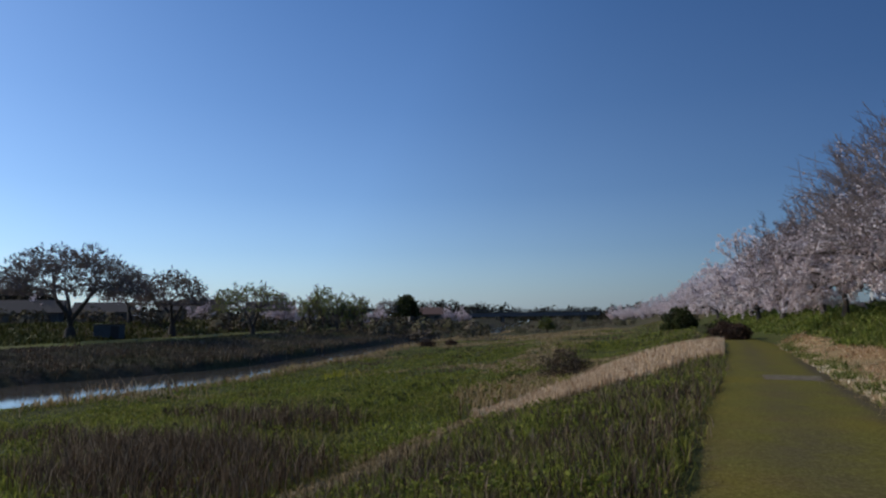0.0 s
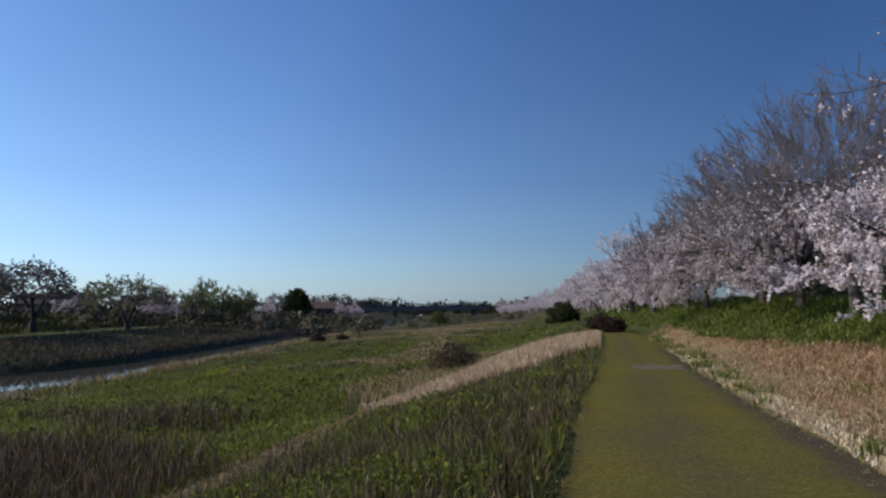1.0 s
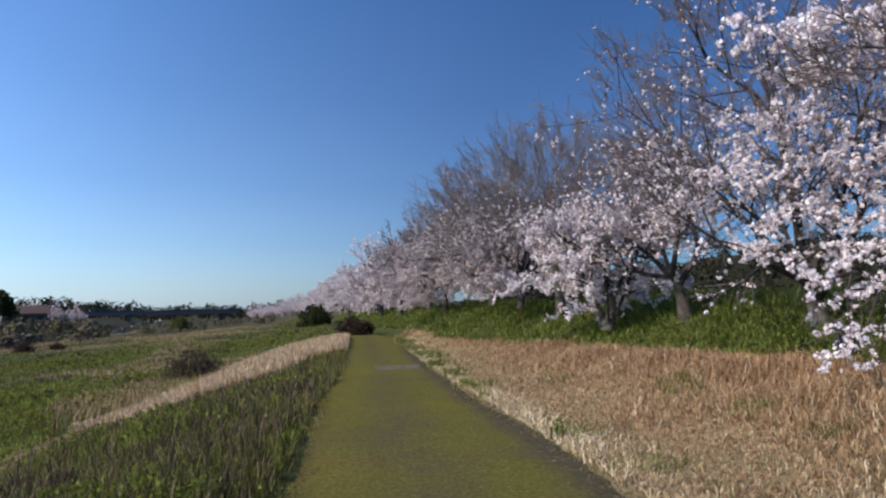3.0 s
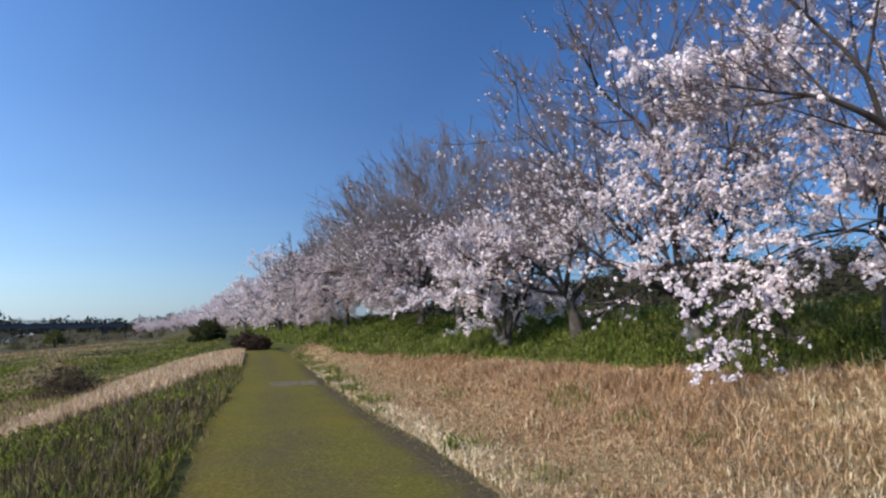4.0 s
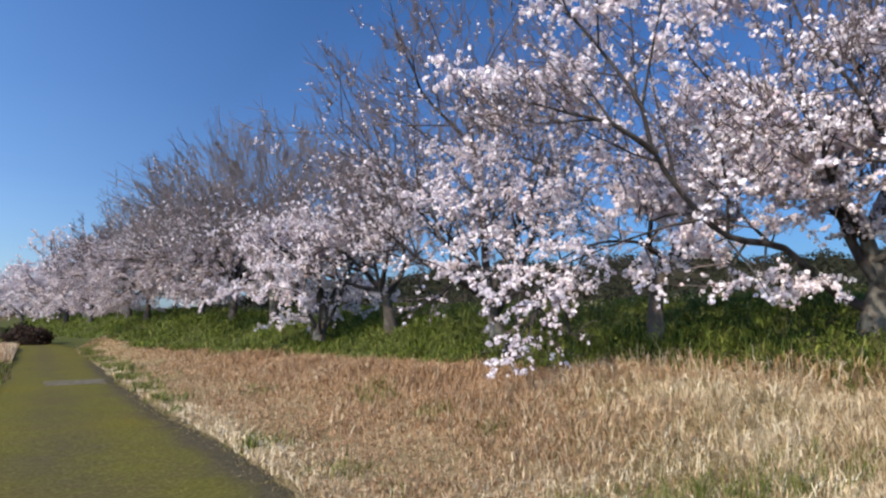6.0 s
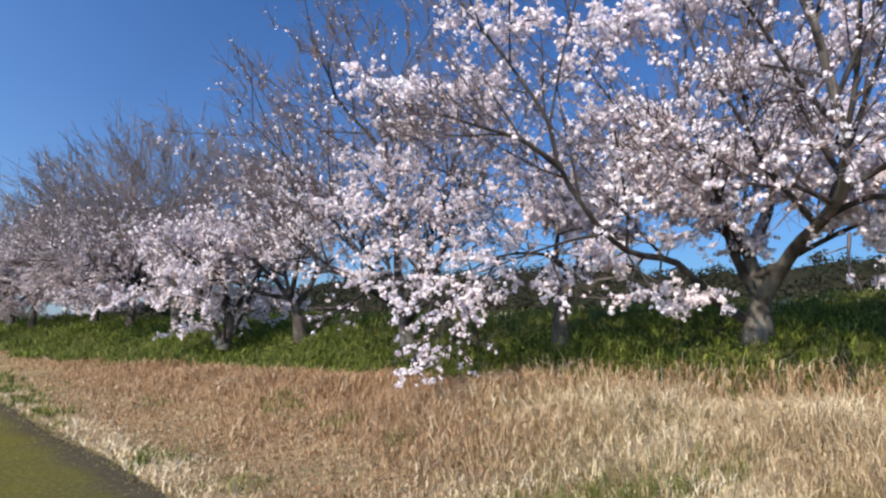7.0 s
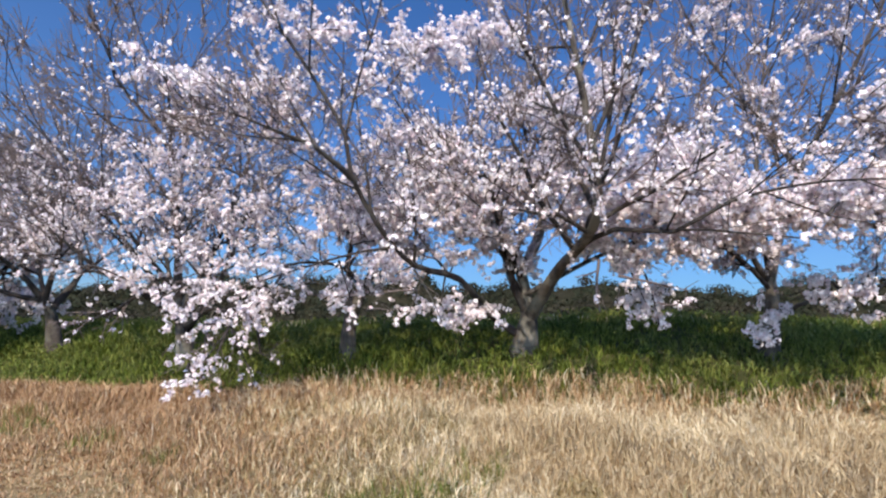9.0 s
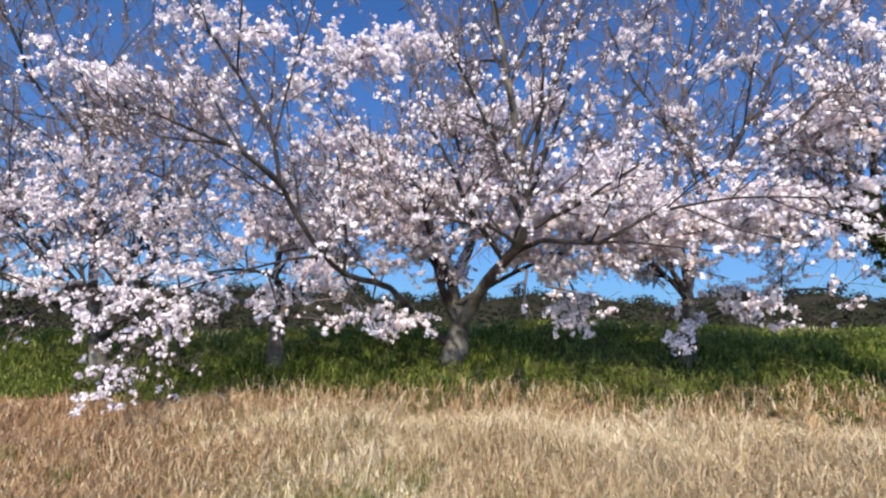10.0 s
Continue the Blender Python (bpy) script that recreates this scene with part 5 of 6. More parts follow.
cherry_tree(rng, "cherry_tree", base_at(11.62, 5.54),
            [(11.62, 5.54, 1.05), (11.47, 5.61, 1.74), (11.33, 5.66, 2.3)],
            [([(11.35, 5.66, 2.2), (11.11, 5.65, 3.52), (10.81, 5.78, 4.85), (10.5, 6.1, 5.4), (10.0, 6.4, 5.9), (9.45, 6.2, 6.35)], 0.10),
             ([(11.49, 5.57, 1.52), (11.29, 4.85, 2.49), (11.06, 4.38, 3.5), (11.05, 4.14, 4.5)], 0.09),
             ([(11.35, 5.62, 1.85), (10.56, 5.79, 2.15), (9.5, 5.98, 2.5), (8.69, 6.24, 3.0)], 0.08),
             ([(11.49, 5.57, 1.63), (10.7, 4.7, 1.95), (9.76, 3.86, 1.8), (9.2, 3.7, 1.45)], 0.07),
             ([(11.2, 5.6, 2.8), (10.2, 5.2, 3.8), (9.2, 4.8, 4.6), (8.3, 4.4, 5.2)], 0.07),
             ([(11.47, 5.6, 1.7), (11.3, 6.4, 2.8), (11.0, 7.3, 3.9), (10.8, 8.0, 4.4), (10.5, 8.6, 4.8)], 0.08),
             ([(11.4, 5.6, 1.9), (11.2, 4.9, 3.2), (10.9, 4.3, 4.6), (10.6, 3.6, 5.8)], 0.07),
             ([(11.3, 5.7, 2.3), (10.4, 6.3, 3.4), (9.6, 6.9, 4.4), (8.9, 7.5, 5.2)], 0.06)],
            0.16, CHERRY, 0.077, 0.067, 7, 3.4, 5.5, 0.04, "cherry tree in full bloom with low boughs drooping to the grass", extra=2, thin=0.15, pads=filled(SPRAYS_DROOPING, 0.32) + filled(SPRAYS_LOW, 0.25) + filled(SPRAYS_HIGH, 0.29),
            weep=[[(9.5, 3.8, 1.6), (9.1, 3.75, 1.2), (8.8, 3.85, 0.85)]])
rng = np.random.default_rng(28)
cherry_tree(rng, "cherry_tree", base_at(13.03, 9.3),
            [(13.03, 9.3, 1.2), (12.92, 9.43, 1.94), (12.7, 9.55, 2.3)],
            [([(12.92, 9.43, 1.94), (12.5, 9.65, 2.5), (11.63, 9.74, 3.01), (10.8, 9.9, 3.35)], 0.10),
             ([(12.92, 9.43, 1.94), (13.22, 9.03, 2.81), (13.14, 9.15, 3.6), (13.0, 8.9, 4.5), (12.4, 8.9, 5.1)], 0.10),
             ([(12.8, 9.5, 2.1), (12.2, 8.8, 3.2), (11.4, 8.2, 4.0), (10.6, 7.9, 4.6)], 0.08)],
            0.155, CHERRY_MID, 0.080, 0.074, 6, 3.3, 5.0, 0.03, "cherry tree in bloom leaning from the embankment on several stems", extra=2, floor=2.2, thin=0.85, skin=M_DARKTRUNK)
rng = np.random.default_rng(29)
cherry_tree(rng, "cherry_tree", base_at(12.58, 11.37),
            [(12.58, 11.37, 1.0), (12.68, 11.26, 1.65), (12.5, 11.28, 2.1)],
            [([(12.6, 11.28, 1.8), (12.25, 11.28, 2.4), (11.48, 11.34, 2.94), (10.7, 11.3, 3.4)], 0.09),
             ([(12.5, 11.28, 2.1), (12.6, 11.6, 3.0), (12.4, 11.9, 3.7), (12.0, 12.2, 4.2)], 0.09),
             ([(12.58, 11.37, 0.95), (12.3, 11.55, 1.7), (12.0, 11.9, 2.6), (11.6, 12.3, 3.6)], 0.075),
             ([(12.6, 11.3, 0.95), (12.9, 11.0, 1.9), (13.1, 10.7, 2.9), (13.0, 10.3, 3.8)], 0.065),
             ([(12.55, 11.3, 0.95), (12.2, 11.0, 1.6), (11.8, 10.6, 2.3)], 0.05)],
            0.14, CHERRY_MID, 0.072, 0.078, 6, 3.5, 4.7, 0.03, "bushy cherry tree in dense bloom with a drooping bough", extra=3, limb_len=3.0, floor=1.55, thin=0.8, skin=M_DARKTRUNK, pads=skirt(rng, base_at(12.58, 11.37), 12, 0.7, 2.2, 0.7, 2.0, 0.4),
            weep=[[(11.3, 10.6, 2.4), (11.0, 10.4, 2.0), (10.8, 10.3, 1.6)]])
rng = np.random.default_rng(30)
ax0, ay0, az0 = base_at(14.5, 15.09)
cherry_tree(rng, "tall_tree", (ax0, ay0, az0),
            [(14.5, 15.09, 1.0), (14.42, 15.17, 2.23), (14.3, 15.25, 3.2)],
            [], 0.17, BARE, 0.34, 0.070, 5, 3.4, 4.8, 0.01, "tall tree with a wide fan of mostly bare grey-brown twigs", extra=0, group="", leafs=0.10, fan=(1400, 4.9, 1.4, 6.4), skin=M_DARKTRUNK)
for i, (x, y, hgt, label) in enumerate(((15.6, 18.6, 5.1, "bushy cherry tree in dense pale bloom"), (17.05, 22.4, 5.2, "spreading cherry tree in dense pale bloom"),
                                        (17.5, 27.0, 4.9, "wide cherry tree in full bloom with boughs near the grass"), (19.9, 32.5, 4.8, "wide cherry tree in full pale bloom"))):
    rng = np.random.default_rng(40 + i)
    x0, y0, z0 = base_at(x, y)
    lim = dome_limbs(rng, (x0, y0, z0), 1.45, 4.0 if i < 2 else 3.5, hgt, 14, 0.07, 103, 0.1)
    cherry_tree(rng, "cherry_tree", (x0, y0, z0), [(x0, y0, z0 - 0.1), (x0 + 0.05, y0, z0 + 0.7), (x0, y0 + 0.05, z0 + 1.4)], lim, 0.15, CHERRY_MID, 0.084, 0.086, 5,
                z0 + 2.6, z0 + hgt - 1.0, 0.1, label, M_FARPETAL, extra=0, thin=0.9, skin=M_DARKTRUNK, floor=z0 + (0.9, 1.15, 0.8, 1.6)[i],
                pads=skirt(rng, (x0, y0, z0), (15, 13, 16, 8)[i], 1.6, 3.5, *((0.75, 1.9), (0.9, 2.0), (0.5, 1.8), (1.7, 2.2))[i], 0.5))

# ---- the row goes on into the distance: three makes, set out again and again
def row_cherry(seed, spread, height, step=0.17, puff=0.205):
    rng = np.random.default_rng(seed)
    out = []
    tp = resample([(0, 0, -0.2), (0.05, 0.1, 0.8), (0.0, 0.1, 1.5)], 0.3)
    tr_r = 0.15 * np.linspace(1.3, 0.7, len(tp))
    out.append((0, tp, tr_r))
    one = Shape((11,) + CHERRY_FAR.count[1:], CHERRY_FAR.ratio, (66, 50, 48), (0.0, 0.05, 0.02, 0.0), CHERRY_FAR.wander, start=(0.5, 0.2, 0.15, 0.1), last=3)
    children(rng, out, list(tp), list(tr_r), 0, spread, one)
    grow(rng, out, tp[-1], (0, 0, 1), height - 1.5, 0.12, 1, one)
    th = thing("cherry_tree", Matrix.Translation((0, 0, 0)), "spreading cherry tree in full pale pink bloom in a long row", "tree", "cherry trees along the embankment")
    v, f = tubes([b for b in out if b[0] == 0], SIDES)
    part("trunk", raw_mesh("trunk", v, f, M_DARKTRUNK, True), th)
    limbs_only(out, th, M_TWIG, (6, 4, 3, 3, 3))
    v, f = tubes([b for b in out if b[0] == 2], (6, 4, 3, 3, 3), 0.02 if step < 0.3 else 0.03)
    tagged(part("twig_mass", raw_mesh("twig_mass", v, f, M_TWIG), th), kind="stuff")
    p = bearing_points(rng, out, step, (2, 3), flower_chance(height * 0.7, height * 1.2, 0.2), 0.12)
    v, f = puffs(rng, p, puff * rng.uniform(0.7, 1.25, len(p)), 5, 0.55, 0.34)
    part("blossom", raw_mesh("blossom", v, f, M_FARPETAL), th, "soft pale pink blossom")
    return th


makes = [row_cherry(61, 4.6, 6.2), row_cherry(62, 5.2, 6.8), row_cherry(63, 4.2, 5.6),
         row_cherry(66, 4.6, 6.2, 0.42, 0.33), row_cherry(67, 5.0, 6.5, 0.42, 0.33)]
used = set()
rng = np.random.default_rng(64)
ROW = resample([(21.0, 38, 0), (24.5, 49, 0), (28.5, 60, 0), (36, 85, 0), (45, 112, 0), (56, 150, 0), (66, 200, 0), (70, 260, 0)], 6.5)


def set_out(x, y, size, z=None):
    k = int(rng.integers(0, 3)) if math.hypot(x, y) < 75 else int(rng.integers(3, 5))
    m = Matrix.Translation((x, y, float(land(x, y)) if z is None else z)) @ Matrix.Rotation(rng.uniform(0, 6.28), 4, "Z")
    if k in used:
        ob = copy_thing(makes[k], m)
    else:
        used.add(k)
        ob = makes[k]
        ob.matrix_basis = m
    ob.scale = (size, size, size * rng.uniform(0.9, 1.1))


for x, y, _ in ROW:
    set_out(x + rng.normal(0, 0.6), y + rng.normal(0, 0.6), rng.uniform(0.9, 1.1) if y < 60 else rng.uniform(0.75, 0.95))
# blossom on the far side of the river
for a, d, size in ((-33, 128, 0.9), (-27.5, 140, 0.9), (-21, 135, 0.8), (-14.5, 130, 1.0), (-12.5, 138, 1.0), (-7.5, 140, 0.9), (-6, 150, 0.9), (-1.2, 185, 0.8), (0.6, 190, 0.9), (1.8, 195, 0.8)):
    set_out(d * math.sin(radians(a)), d * math.cos(radians(a)), size)

# ---------------------------------------------------------------- trees of the river banks
def bank_tree(name, seed, height, spread, crown_mat, label, leaf, leaf_step, twig_mat, bark_mat, sh, limb_r=0.22, clear=0.25, group="", place=(0, 0), dome=0, ends=0, low=None):
    rng = np.random.default_rng(seed)
    out = []
    tp = resample([(0, 0, -0.3), (0.1, 0, height * clear * 0.5), (0, 0.1, height * clear)], 0.4)
    tr_r = limb_r * np.linspace(1.4, 0.9, len(tp))
    out.append((0, tp, tr_r))
    if ends:
        e = shell_points(rng, ends, spread, height * (low or clear), height, 0.42)
        split_crown(rng, out, tp[-1], np.array((0.0, 0.0, 1.0)), e, tr_r[-1] * 0.95, 1, 0.7)
        sprays(rng, out, e, spread * 0.075, 3, 0.9, 0.7, 0.1)
    elif dome:
        for path, r in dome_limbs(rng, (0, 0, 0), height * clear, spread, height, dome, limb_r * 0.5, 84):
            lp = resample(path, 0.9)
            rad = r * (1 - 0.8 * np.linspace(0, 1, len(lp)) ** 0.7)
            out.append((1, lp, rad))
            children(rng, out, list(lp), list(rad), 1, spread * 0.8, sh)
    else:
        children(rng, out, list(tp), list(tr_r), 0, spread, sh)
    th = thing(name, Matrix.Translation((place[0], place[1], float(land(*place)))), label, "tree", group)
    v, f = tubes([b for b in out if b[0] == 0], SIDES)
    part("trunk", raw_mesh("trunk", v, f, bark_mat, True), th)
    fine = 0.00032 * math.hypot(*place)
    limbs_only(out, th, bark_mat, (6, 5, 3, 3, 3), fine * 1.5)
    if any(b[0] > 1 for b in out):
        v, f = tubes([b for b in out if b[0] > 1], (6, 6, 4, 3, 3), fine)
        tagged(part("twig_mass", raw_mesh("twig_mass", v, f, twig_mat), th), kind="stuff")
    top = sh.last
    p = bearing_points(rng, out, leaf_step, (4,) if ends else (top - 1, top), lambda q: np.ones(len(q)), leaf * 0.5)
    v, f = puffs(rng, p, leaf * rng.uniform(0.6, 1.3, len(p)), 4)
    part("crown", raw_mesh("crown", v, f, crown_mat), th)
    return th


DOME = Shape((11, 10, 11), (1.0, 0.34, 0.55), (58, 38, 40), (0, 0.03, 0.03, 0.02), (0.03, 0.07, 0.09, 0.12), start=(0.7, 0.3, 0.2, 0.2), last=3)
WILLOW = Shape((7, 7, 7), (1.0, 0.42, 0.5), (38, 40, 45), (0, 0.06, 0.0, -0.12), (0.04, 0.09, 0.12, 0.12), start=(0.4, 0.3, 0.2, 0.2), last=3)
ROUND = Shape((12, 8, 7), (1.0, 0.45, 0.5), (65, 50, 50), (0, 0.06, 0.04, 0.0), (0.04, 0.08, 0.1, 0.1), start=(0.3, 0.2, 0.2, 0.2), last=3)


def polar(a, d):
    return (d * math.sin(radians(a)), d * math.cos(radians(a)))


bank_tree("bare_tree", 71, 11.2, 8.4, M_BUD, "broad domed river tree, nearly bare, just budding", 0.09, 2.2, M_GREYTWIG, M_DARKBARK, DOME, 0.5, 0.12, place=polar(-31.0, 85), ends=2000, low=0.36)
bank_tree("bare_tree", 72, 9.6, 5.3, M_BUD, "domed river tree with rusty young leaf buds", 0.12, 0.9, M_GREYTWIG, M_DARKBARK, DOME, 0.44, 0.15, place=polar(-23.6, 95), ends=1200, low=0.34)
bank_tree("bare_tree", 73, 8.6, 4.2, M_BUD, "smaller budding tree with brown twigs", 0.13, 0.8, M_GREYTWIG, M_DARKBARK, DOME, 0.3, 0.2, place=polar(-26.8, 108), ends=700, low=0.3)
bank_tree("willow_tree", 74, 8.0, 6.4, M_WILLOW, "willow with thin fresh green leaves on spreading stems", 0.2, 0.5, M_GREYTWIG, M_DARKBARK, WILLOW, 0.4, 0.12, place=polar(-17.1, 100), ends=520, low=0.34)
bank_tree("willow_tree", 75, 7, 4.4, M_BUD, "upright budding tree with brown twigs", 0.12, 1.2, M_GREYTWIG, M_DARKBARK, WILLOW, 0.2, 0.2, place=polar(-19.0, 118), ends=240, low=0.3)
for i, (a, d, hh) in enumerate(((-12.2, 112, 7.2), (-11.0, 115, 7.6), (-9.7, 110, 6.6), (-8.6, 113, 6.2), (-7.7, 118, 6.0))):
    bank_tree("willow_tree", 76 + i, hh, hh * 0.92, M_WILLOW, "slender willow in fresh leaf in a riverside clump", 0.2, 0.34, M_GREYTWIG, M_DARKBARK,
              Shape((7, 6, 6), (1.0, 0.35, 0.5), (22, 35, 45), (0, 0.12, 0.02, -0.08), (0.04, 0.07, 0.12, 0.12), start=(0.3, 0.3, 0.2, 0.2), last=3), 0.16, 0.15,
              "willow clump on the far bank", polar(a, d))
bank_tree("evergreen_tree", 85, 7.6, 3.5, M_SHRUB, "dark rounded evergreen tree on the river bank", 0.45, 0.12, M_GREYTWIG, M_DARKBARK, ROUND, 0.3, 0.2, place=polar(-3.4, 160), ends=420, low=0.2)
bank_tree("bare_tree", 86, 6.8, 3.4, M_BUD, "brown budding tree beside a dark evergreen", 0.2, 0.5, M_GREYTWIG, M_DARKBARK, ROUND, 0.3, 0.25, place=polar(-5.2, 158), ends=260, low=0.35)
bank_tree("small_tree", 87, 2.9, 1.35, M_OLIVE, "small rounded olive-green tree before the bridge", 0.26, 0.10, M_GREYTWIG, M_DARKBARK, ROUND, 0.12, 0.2, place=polar(9.45, 112), ends=240, low=0.2)


# ---------------------------------------------------------------- shrubs by the track
def shrub(name, seed, place, size, mat, label, leaf, count):
    rng = np.random.default_rng(seed)
    th = thing(name, Matrix.Translation(base_at(*place)), label, "shrub")
    out = []
    for i in range(26):
        a = rng.uniform(0, 6.28)
        grow(rng, out, (rng.normal(0, size[0] * 0.12), rng.normal(0, size[1] * 0.12), -0.05), (math.cos(a) * 0.7, math.sin(a) * 0.7, rng.uniform(0.5, 1.2)), size[2] * 0.95, 0.02, 2,
             Shape((0, 0, 4, 3), (1, 1, 0.5, 0.5), (1, 1, 40, 40), (0, 0, 0, 0, 0), (0.1, 0.1, 0.12, 0.15, 0.15), last=3))
    v, f = tubes(out, (5, 5, 4, 3, 3))
    tagged(part("stem_mass", raw_mesh("stem_mass", v, f, M_DARKBARK), th), kind="stuff")
    d = rng.normal(0, 1, (count, 3))
    d /= np.linalg.norm(d, axis=1, keepdims=True)
    d[:, 2] = np.abs(d[:, 2])
    r = rng.uniform(0.5, 1.06, count) ** 0.5 * (0.84 + 0.2 * np.sin(d[:, 0] * 5 + seed) * np.sin(d[:, 1] * 4) + 0.13 * np.sin(9 * d[:, 2] + 5 * d[:, 0]) + rng.normal(0, 0.05, count))
    p = d * r[:, None] * np.array((size[0] / 2, size[1] / 2, size[2]))
    p[:, 2] = np.maximum(p[:, 2], 0.05)
    v, f = puffs(rng, p, leaf * rng.uniform(0.6, 1.3, count), 5)
    part("foliage", raw_mesh("foliage", v, f, mat), th)


shrub("brown_shrub", 91, (15.0, 32.7), (2.6, 2.2, 0.92), M_BROWNLEAF, "low dense reddish-brown shrub at the end of the track", 0.095, 2400)
shrub("green_shrub", 92, (21.3, 56.0), (3.7, 3.0, 2.0), M_SHRUB, "dark green rounded evergreen shrub beside the track", 0.15, 2600)
shrub("green_shrub", 93, (18.4, 41.0), (2.4, 2.0, 0.9), M_SHRUB, "low dark evergreen shrub under the blossom", 0.13, 1400)
shrub("bare_bush", 94, (5.5, 28.6), (2.6, 2.4, 1.4), M_STALK, "leafless brown bush on the slope", 0.07, 1500)
shrub("bare_bush", 95, (-2.1, 80), (2.1, 1.9, 1.0), M_BROWNLEAF, "dark bush at the waterline", 0.12, 600)
shrub("bare_bush", 97, (1.0, 82), (1.9, 1.7, 0.75), M_BROWNLEAF, "low brown bush near the waterline", 0.12, 500)

# a nest-like twig ball in the slender tree
rng = np.random.default_rng(96)
nest = thing("twig_clump", Matrix.Translation((10.2, -2.9, 4.85)), "dark round clump of dense twigs high in a cherry tree", "twig clump")
out = []
for i in range(150):
    d = rng.normal(0, 1, 3)
    d[2] = abs(d[2]) * 0.6
    grow(rng, out, rng.normal(0, 0.05, 3), d, 0.34, 0.006, 3, Shape((0,) * 5, (0,) * 5, (0,) * 5, (0, 0, 0, 0.05, 0), (0, 0, 0, 0.25, 0), last=3))
v, f = tubes(out, (3,) * 5)
tagged(part("twig_mass", raw_mesh("twig_mass", v, f, M_TWIG), nest), kind="stuff")

# ---------------------------------------------------------------- bridge, houses, shed, car
bridge = thing("road_bridge", pose(36.5, 258, 1.9, 0, 0, 1.5), "long dark steel girder road bridge over the river", "bridge")
L = 56.0
part_bm("deck", box_bm(L, 7.5, 0.35, 0, 0, -0.1, 0.04), M_PIER, bridge, "grey concrete deck")
for y in (-3.2, 3.2):
    part_bm("girder", box_bm(L, 0.35, 1.4, 0, y, -0.95, 0.03), M_BRIDGE, bridge, "dark painted girder")
    part_bm("rail", box_bm(L, 0.09, 0.09, 0, y * 1.1, 1.05, 0.01), M_BRIDGE, bridge)
    part_bm("rail", box_bm(L, 0.07, 0.07, 0, y * 1.1, 0.6, 0.01), M_BRIDGE, bridge)
    for k in range(29):
        part_bm("post", box_bm(0.1, 0.1, 1.05, -L / 2 + 1 + k * 1.94, y * 1.1, 0.55), M_BRIDGE, bridge)
for x in (-12, 5, 22):
    bm = box_bm(1.3, 5.6, 5.4, x, 0, -3.9, 0.3)
    box_bm(1.5, 7.0, 0.6, x, 0, -1.5, 0.1, bm)
    part_bm("pier", bm, M_PIER, bridge, "stained grey concrete pier")


def house(place, turn, sx, sy, wall_h, label, roof_mat, wall_mat, group="houses beyond the river"):
    th = thing("house", pose(*place, float(land(*place)), 0, 0, turn), label, "house", group)
    part_bm("wall", box_bm(sx, sy, wall_h, 0, 0, wall_h / 2, 0.03), wall_mat, th)
    bm = bmesh.new()
    o, rise = 0.6, sy * 0.28
    vs = [bm.verts.new(c) for c in ((-sx / 2 - o, -sy / 2 - o, 0), (sx / 2 + o, -sy / 2 - o, 0), (sx / 2 + o, sy / 2 + o, 0), (-sx / 2 - o, sy / 2 + o, 0),
                                    (-sx / 2 - o, 0, rise), (sx / 2 + o, 0, rise))]
    for f in ((0, 1, 5, 4), (2, 3, 4, 5), (1, 2, 5), (3, 0, 4), (3, 2, 1, 0)):
        bm.faces.new([vs[i] for i in f])
    bmesh.ops.translate(bm, vec=(0, 0, wall_h), verts=bm.verts)
    part_bm("roof", bm, roof_mat, th, "grey tiled gable roof")
    for k in range(max(1, int(sx / 3))):
        x = -sx / 2 + (k + 0.5) * sx / max(1, int(sx / 3))
        win = part_bm("window", box_bm(1.5, 0.12, 1.2, x, -sy / 2, wall_h * 0.6, 0.02), M_WALL, th, "pale window frame")
        part_bm("pane", box_bm(1.3, 0.06, 1.0, x, -sy / 2 - 0.06, wall_h * 0.6), M_PANE, win)


for a, d, turn, sx, sy, wh in ((-34.0, 128, 25, 11, 8, 2.2), (-28.6, 136, 20, 9, 7, 2.3), (-22.0, 150, 20, 12, 8, 2.6), (-15.5, 165, 12, 11, 8, 2.6)):
    house(polar(a, d), turn, sx, sy, wh, "low pale house with a grey gable roof among trees", M_ROOF, M_WALL)
house(polar(-1.7, 178), 8, 9, 7, 2.6, "low house with a reddish-brown gable roof beyond the river", M_REDROOF, M_WALL)
pole = thing("utility_pole", pose(*polar(0.0, 186), float(land(*polar(0.0, 186)))), "slim concrete utility pole beyond the river", "utility pole")
bm = bmesh.new()
bmesh.ops.create_cone(bm, cap_ends=True, segments=10, radius1=0.17, radius2=0.12, depth=6.4, matrix=pose(0, 0, 3.1))
part_bm("post", bm, M_PIER, pole)
for z in (5.5, 6.0):
    part_bm("crossarm", box_bm(1.6, 0.1, 0.1, 0, 0.15, z, 0.01), M_PIER, pole)
shed = thing("shed", pose(*polar(-28.2, 88), float(land(*polar(-28.2, 88))), 0, 0, 28), "small blue-grey sheet metal shed on the far bank", "shed")
part_bm("wall", box_bm(3.4, 2.0, 1.7, 0, 0, 0.85, 0.02), M_SHED, shed)
part_bm("roof", box_bm(3.7, 2.4, 0.1, 0, 0, 1.76, 0.02), M_ROOF, shed)
part_bm("door", box_bm(0.9, 0.05, 1.5, 0.6, -1.02, 0.78, 0.01), M_ROOF, shed)

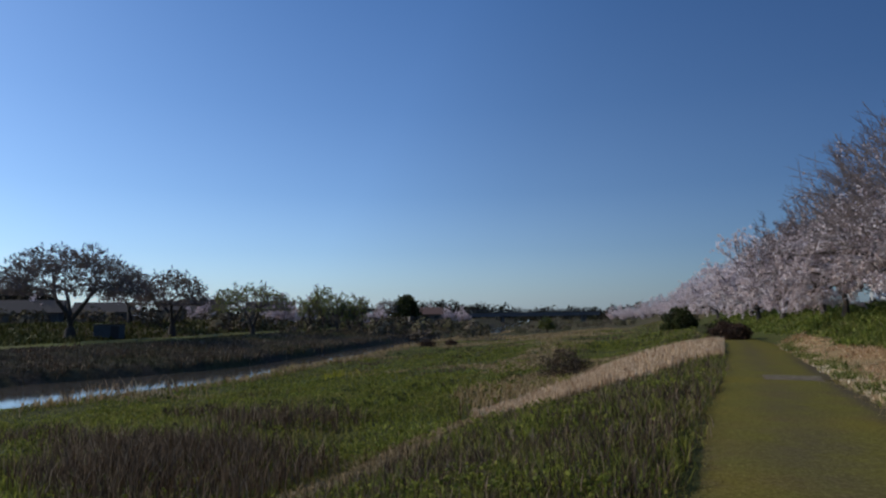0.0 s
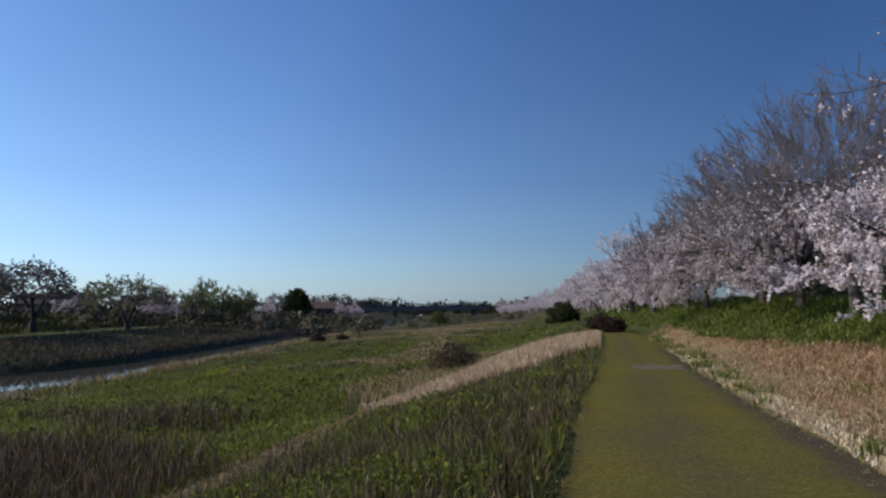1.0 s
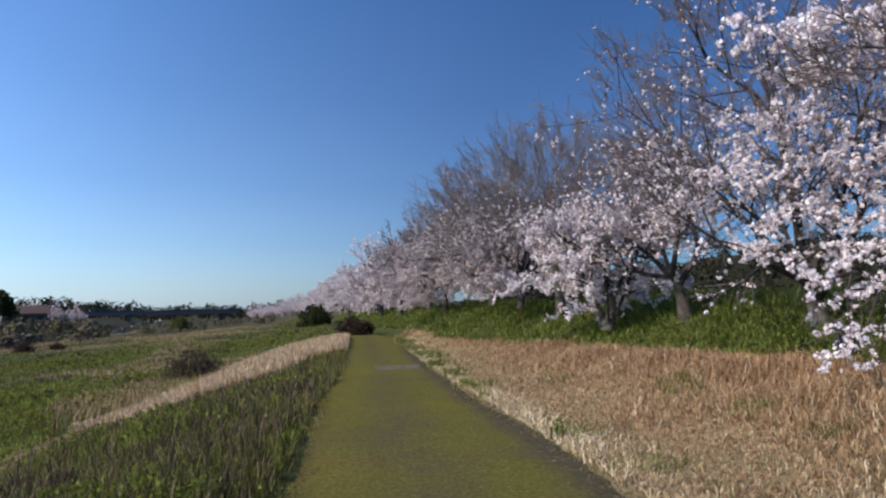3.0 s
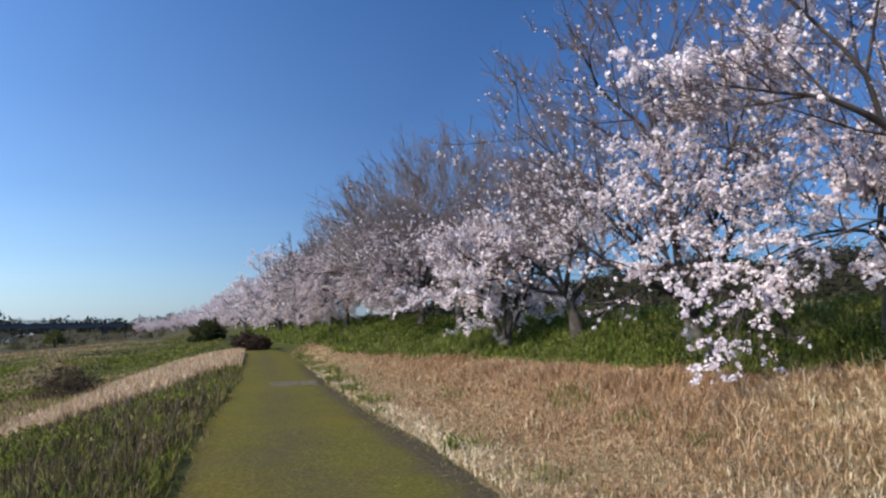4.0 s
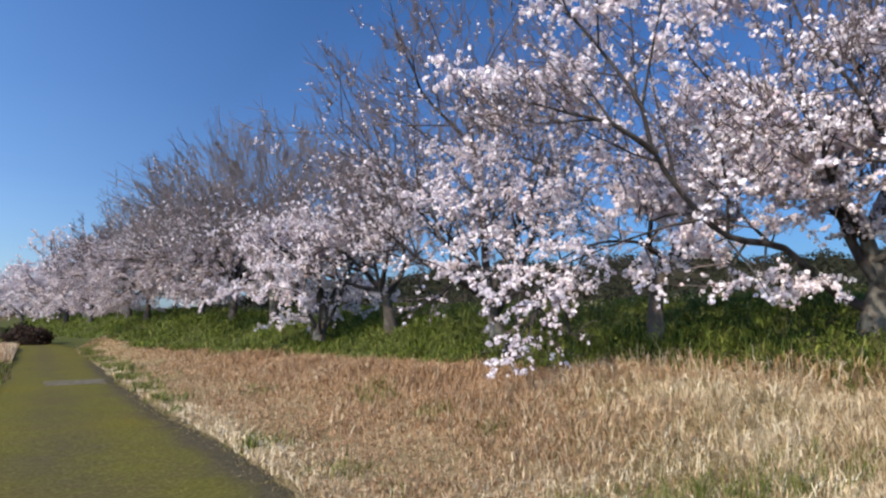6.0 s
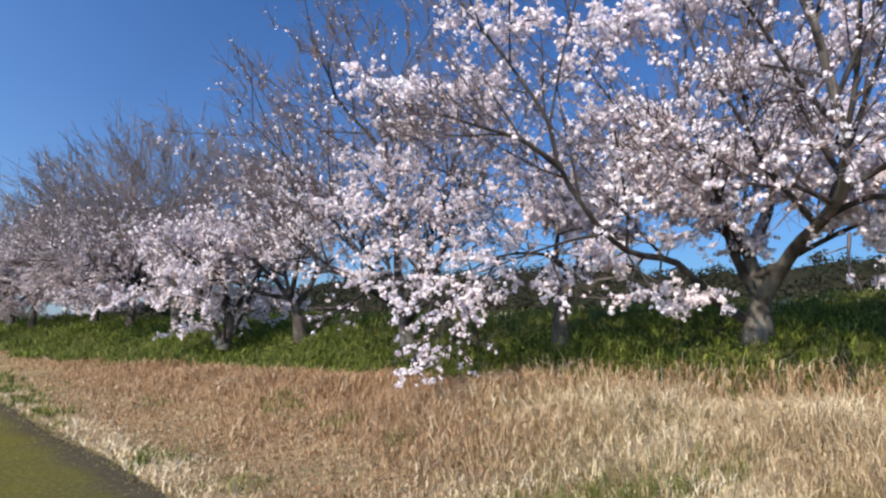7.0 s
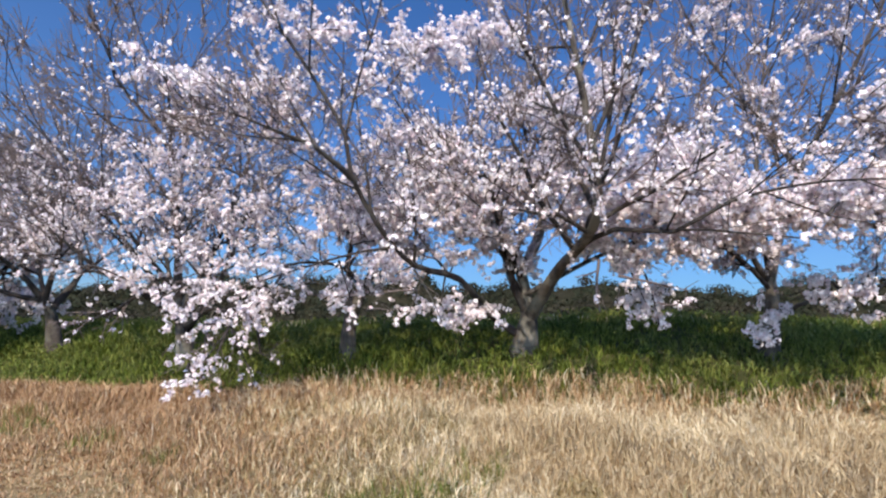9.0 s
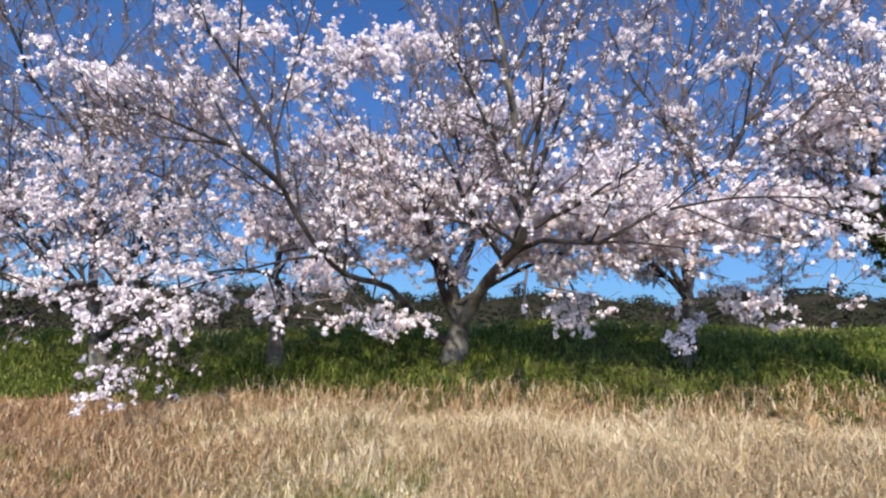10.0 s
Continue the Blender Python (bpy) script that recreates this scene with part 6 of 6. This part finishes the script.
# white car parked behind the trees
cx, cy = polar(35.7, 46)
car = thing("parked_car", pose(cx, cy, float(land(cx, cy)), 0, 0, 240), "small white car parked behind the cherry trees", "car")
bm = bmesh.new()
prof = [(-1.7, 0.3), (-1.72, 0.75), (-1.45, 0.85), (-1.2, 1.38), (0.35, 1.42), (0.85, 0.92), (1.6, 0.78), (1.72, 0.55), (1.7, 0.3)]
a = [bm.verts.new((x, -0.75, z)) for x, z in prof]
b = [bm.verts.new((x, 0.75, z)) for x, z in prof]
bm.faces.new(a)
bm.faces.new(b[::-1])
for i in range(len(prof)):
    j = (i + 1) % len(prof)
    bm.faces.new((a[j], a[i], b[i], b[j]))
bmesh.ops.bevel(bm, geom=list(bm.edges), offset=0.07, segments=2, affect="EDGES")
part_bm("body", bm, M_WHITE, car)
for y in (-0.755, 0.755):
    part_bm("window", box_bm(1.2, 0.02, 0.36, -0.4, y, 1.13, 0.005), M_PANE, car, "dark side window")
part_bm("window", box_bm(0.03, 1.2, 0.4, 0.62, 0, 1.18, 0.005), M_PANE, car, "dark windscreen")
for x in (-1.1, 1.1):
    for y in (-0.72, 0.72):
        bm = bmesh.new()
        bmesh.ops.create_cone(bm, cap_ends=True, segments=20, radius1=0.29, radius2=0.29, depth=0.18, matrix=pose(x, y, 0.29, 90))
        bmesh.ops.bevel(bm, geom=[e for e in bm.edges if len(e.link_faces) == 2 and e.calc_face_angle(0) > 1], offset=0.03, segments=2, affect="EDGES")
        part_bm("wheel", bm, M_TYRE, car)

# ---------------------------------------------------------------- wooded hills and far woods
def woods(name, seed, count, where, crown, leaves, label, mat=None):
    """Far woodland: many crowns, each a loose uneven heap of leaf clumps."""
    rng = np.random.default_rng(seed)
    cs = np.array([where(rng) for _ in range(count)])
    size = crown * rng.uniform(0.7, 1.3, count)
    d = rng.normal(0, 1, (count, leaves, 3))
    d /= np.linalg.norm(d, axis=2, keepdims=True)
    r = rng.uniform(0.7, 1.05, (count, leaves, 1)) * (1 + 0.16 * np.sin(d[:, :, :1] * 4 + size[:, None, None] * 9))
    p = cs[:, None] + d * r * size[:, None, None] * np.array((0.55, 0.55, 0.5)) + np.array((0, 0, 1)) * size[:, None, None] * 0.3
    nrm = d + rng.normal(0, 0.22, d.shape)
    nrm /= np.linalg.norm(nrm, axis=2, keepdims=True)
    a = np.cross(nrm, rng.normal(0, 1, d.shape))
    a /= np.linalg.norm(a, axis=2, keepdims=True)
    b = np.cross(nrm, a)
    h = size[:, None, None] * rng.uniform(0.045, 0.10, (count, leaves, 1))
    v = np.stack([p - a * h, p - b * h, p + a * h, p + b * h], 2).reshape(-1, 3)
    f = np.arange(count * leaves)[:, None] * 4 + np.arange(4)
    return tagged(new(name, raw_mesh(name, v, f, mat or M_WOODS)), label, "woodland", kind="stuff")


def hill_height(a):
    """Skyline of the wooded hills in metres at about 320 m, by azimuth in degrees."""
    return (27.6 + 1.8 * math.sin(a * 0.33 + 0.5) + 1.6 * math.sin(a * 0.78 + 1.0) + 0.9 * math.sin(a * 1.7)) * float(smooth(np.array((a - 22) / 50)))


def on_hill(rng):
    a = rng.uniform(35, 132)
    u = rng.random()
    d = 235 + 90 * u
    x, y = polar(a, d)
    return (x, y, float(land(x, y)) - 2.0 + hill_height(a) * (0.06 + 0.94 * u))


hv, hf = [], []
steps = np.arange(24, 156, 2.0)
for a in steps:
    for u in (0.0, 0.35, 0.7, 1.0, 1.4):
        x, y = polar(a, 225 + 90 * u)
        hv.append((x, y, float(land(x, y)) - 1.5 + hill_height(a) * min(u, 1.0) * 0.98))
for i in range(len(steps) - 1):
    for j in range(4):
        hf.append((5 * i + j, 5 * i + j + 1, 5 * i + j + 6, 5 * i + j + 5))
tagged(new("hill", raw_mesh("hill", np.array(hv), np.array(hf), M_HILL, True)), "dark brown-green wooded hillside", "hill", kind="structure")
woods("hillside_woods", 101, 1150, on_hill, 7.0, 110, "dark wooded hillside behind the embankment")


def far_line(rng):
    a = rng.uniform(-62, 24)
    d = rng.uniform(300, 380)
    x, y = polar(a, d)
    h = 0.6 + 1.6 * max(0, math.sin(a * 0.23 + 1.2)) + (1.0 if a > 5 else 0.3)
    return (x, y, float(land(x, y)) + rng.uniform(0, 1) * h)


woods("far_woods", 102, 520, far_line, 6.8, 55, "distant dark line of woods beyond the river")


def far_brush(rng):
    a = rng.uniform(-62, 4)
    d = rng.uniform(104, 170)
    x, y = polar(a, d)
    return (x, y, float(land(x, y)) - 0.6)


woods("far_thicket", 103, 330, far_brush, 3.4, 105, "brown-green thicket behind the far bank trees", M_THICKET)


def dark_grove(rng):
    a = rng.uniform(-44, -31.5)
    x, y = polar(a, rng.uniform(150, 178))
    return (x, y, float(land(x, y)) + rng.uniform(0.5, 3.6 + 0.25 * (-31.5 - a)))


woods("dark_grove", 104, 90, dark_grove, 5.0, 220, "dark grove of evergreens behind the far houses")


def flat_brush(rng):
    x, y = polar(rng.uniform(0, 17), rng.uniform(125, 235))
    while abs(float(river_offset(x, y))) < 9:
        x, y = polar(rng.uniform(0, 17), rng.uniform(125, 235))
    return (x, y, float(land(x, y)) - 0.35)


woods("flat_thicket", 105, 110, flat_brush, 1.7, 130, "low brown scrub scattered over the far river flat", M_THICKET)
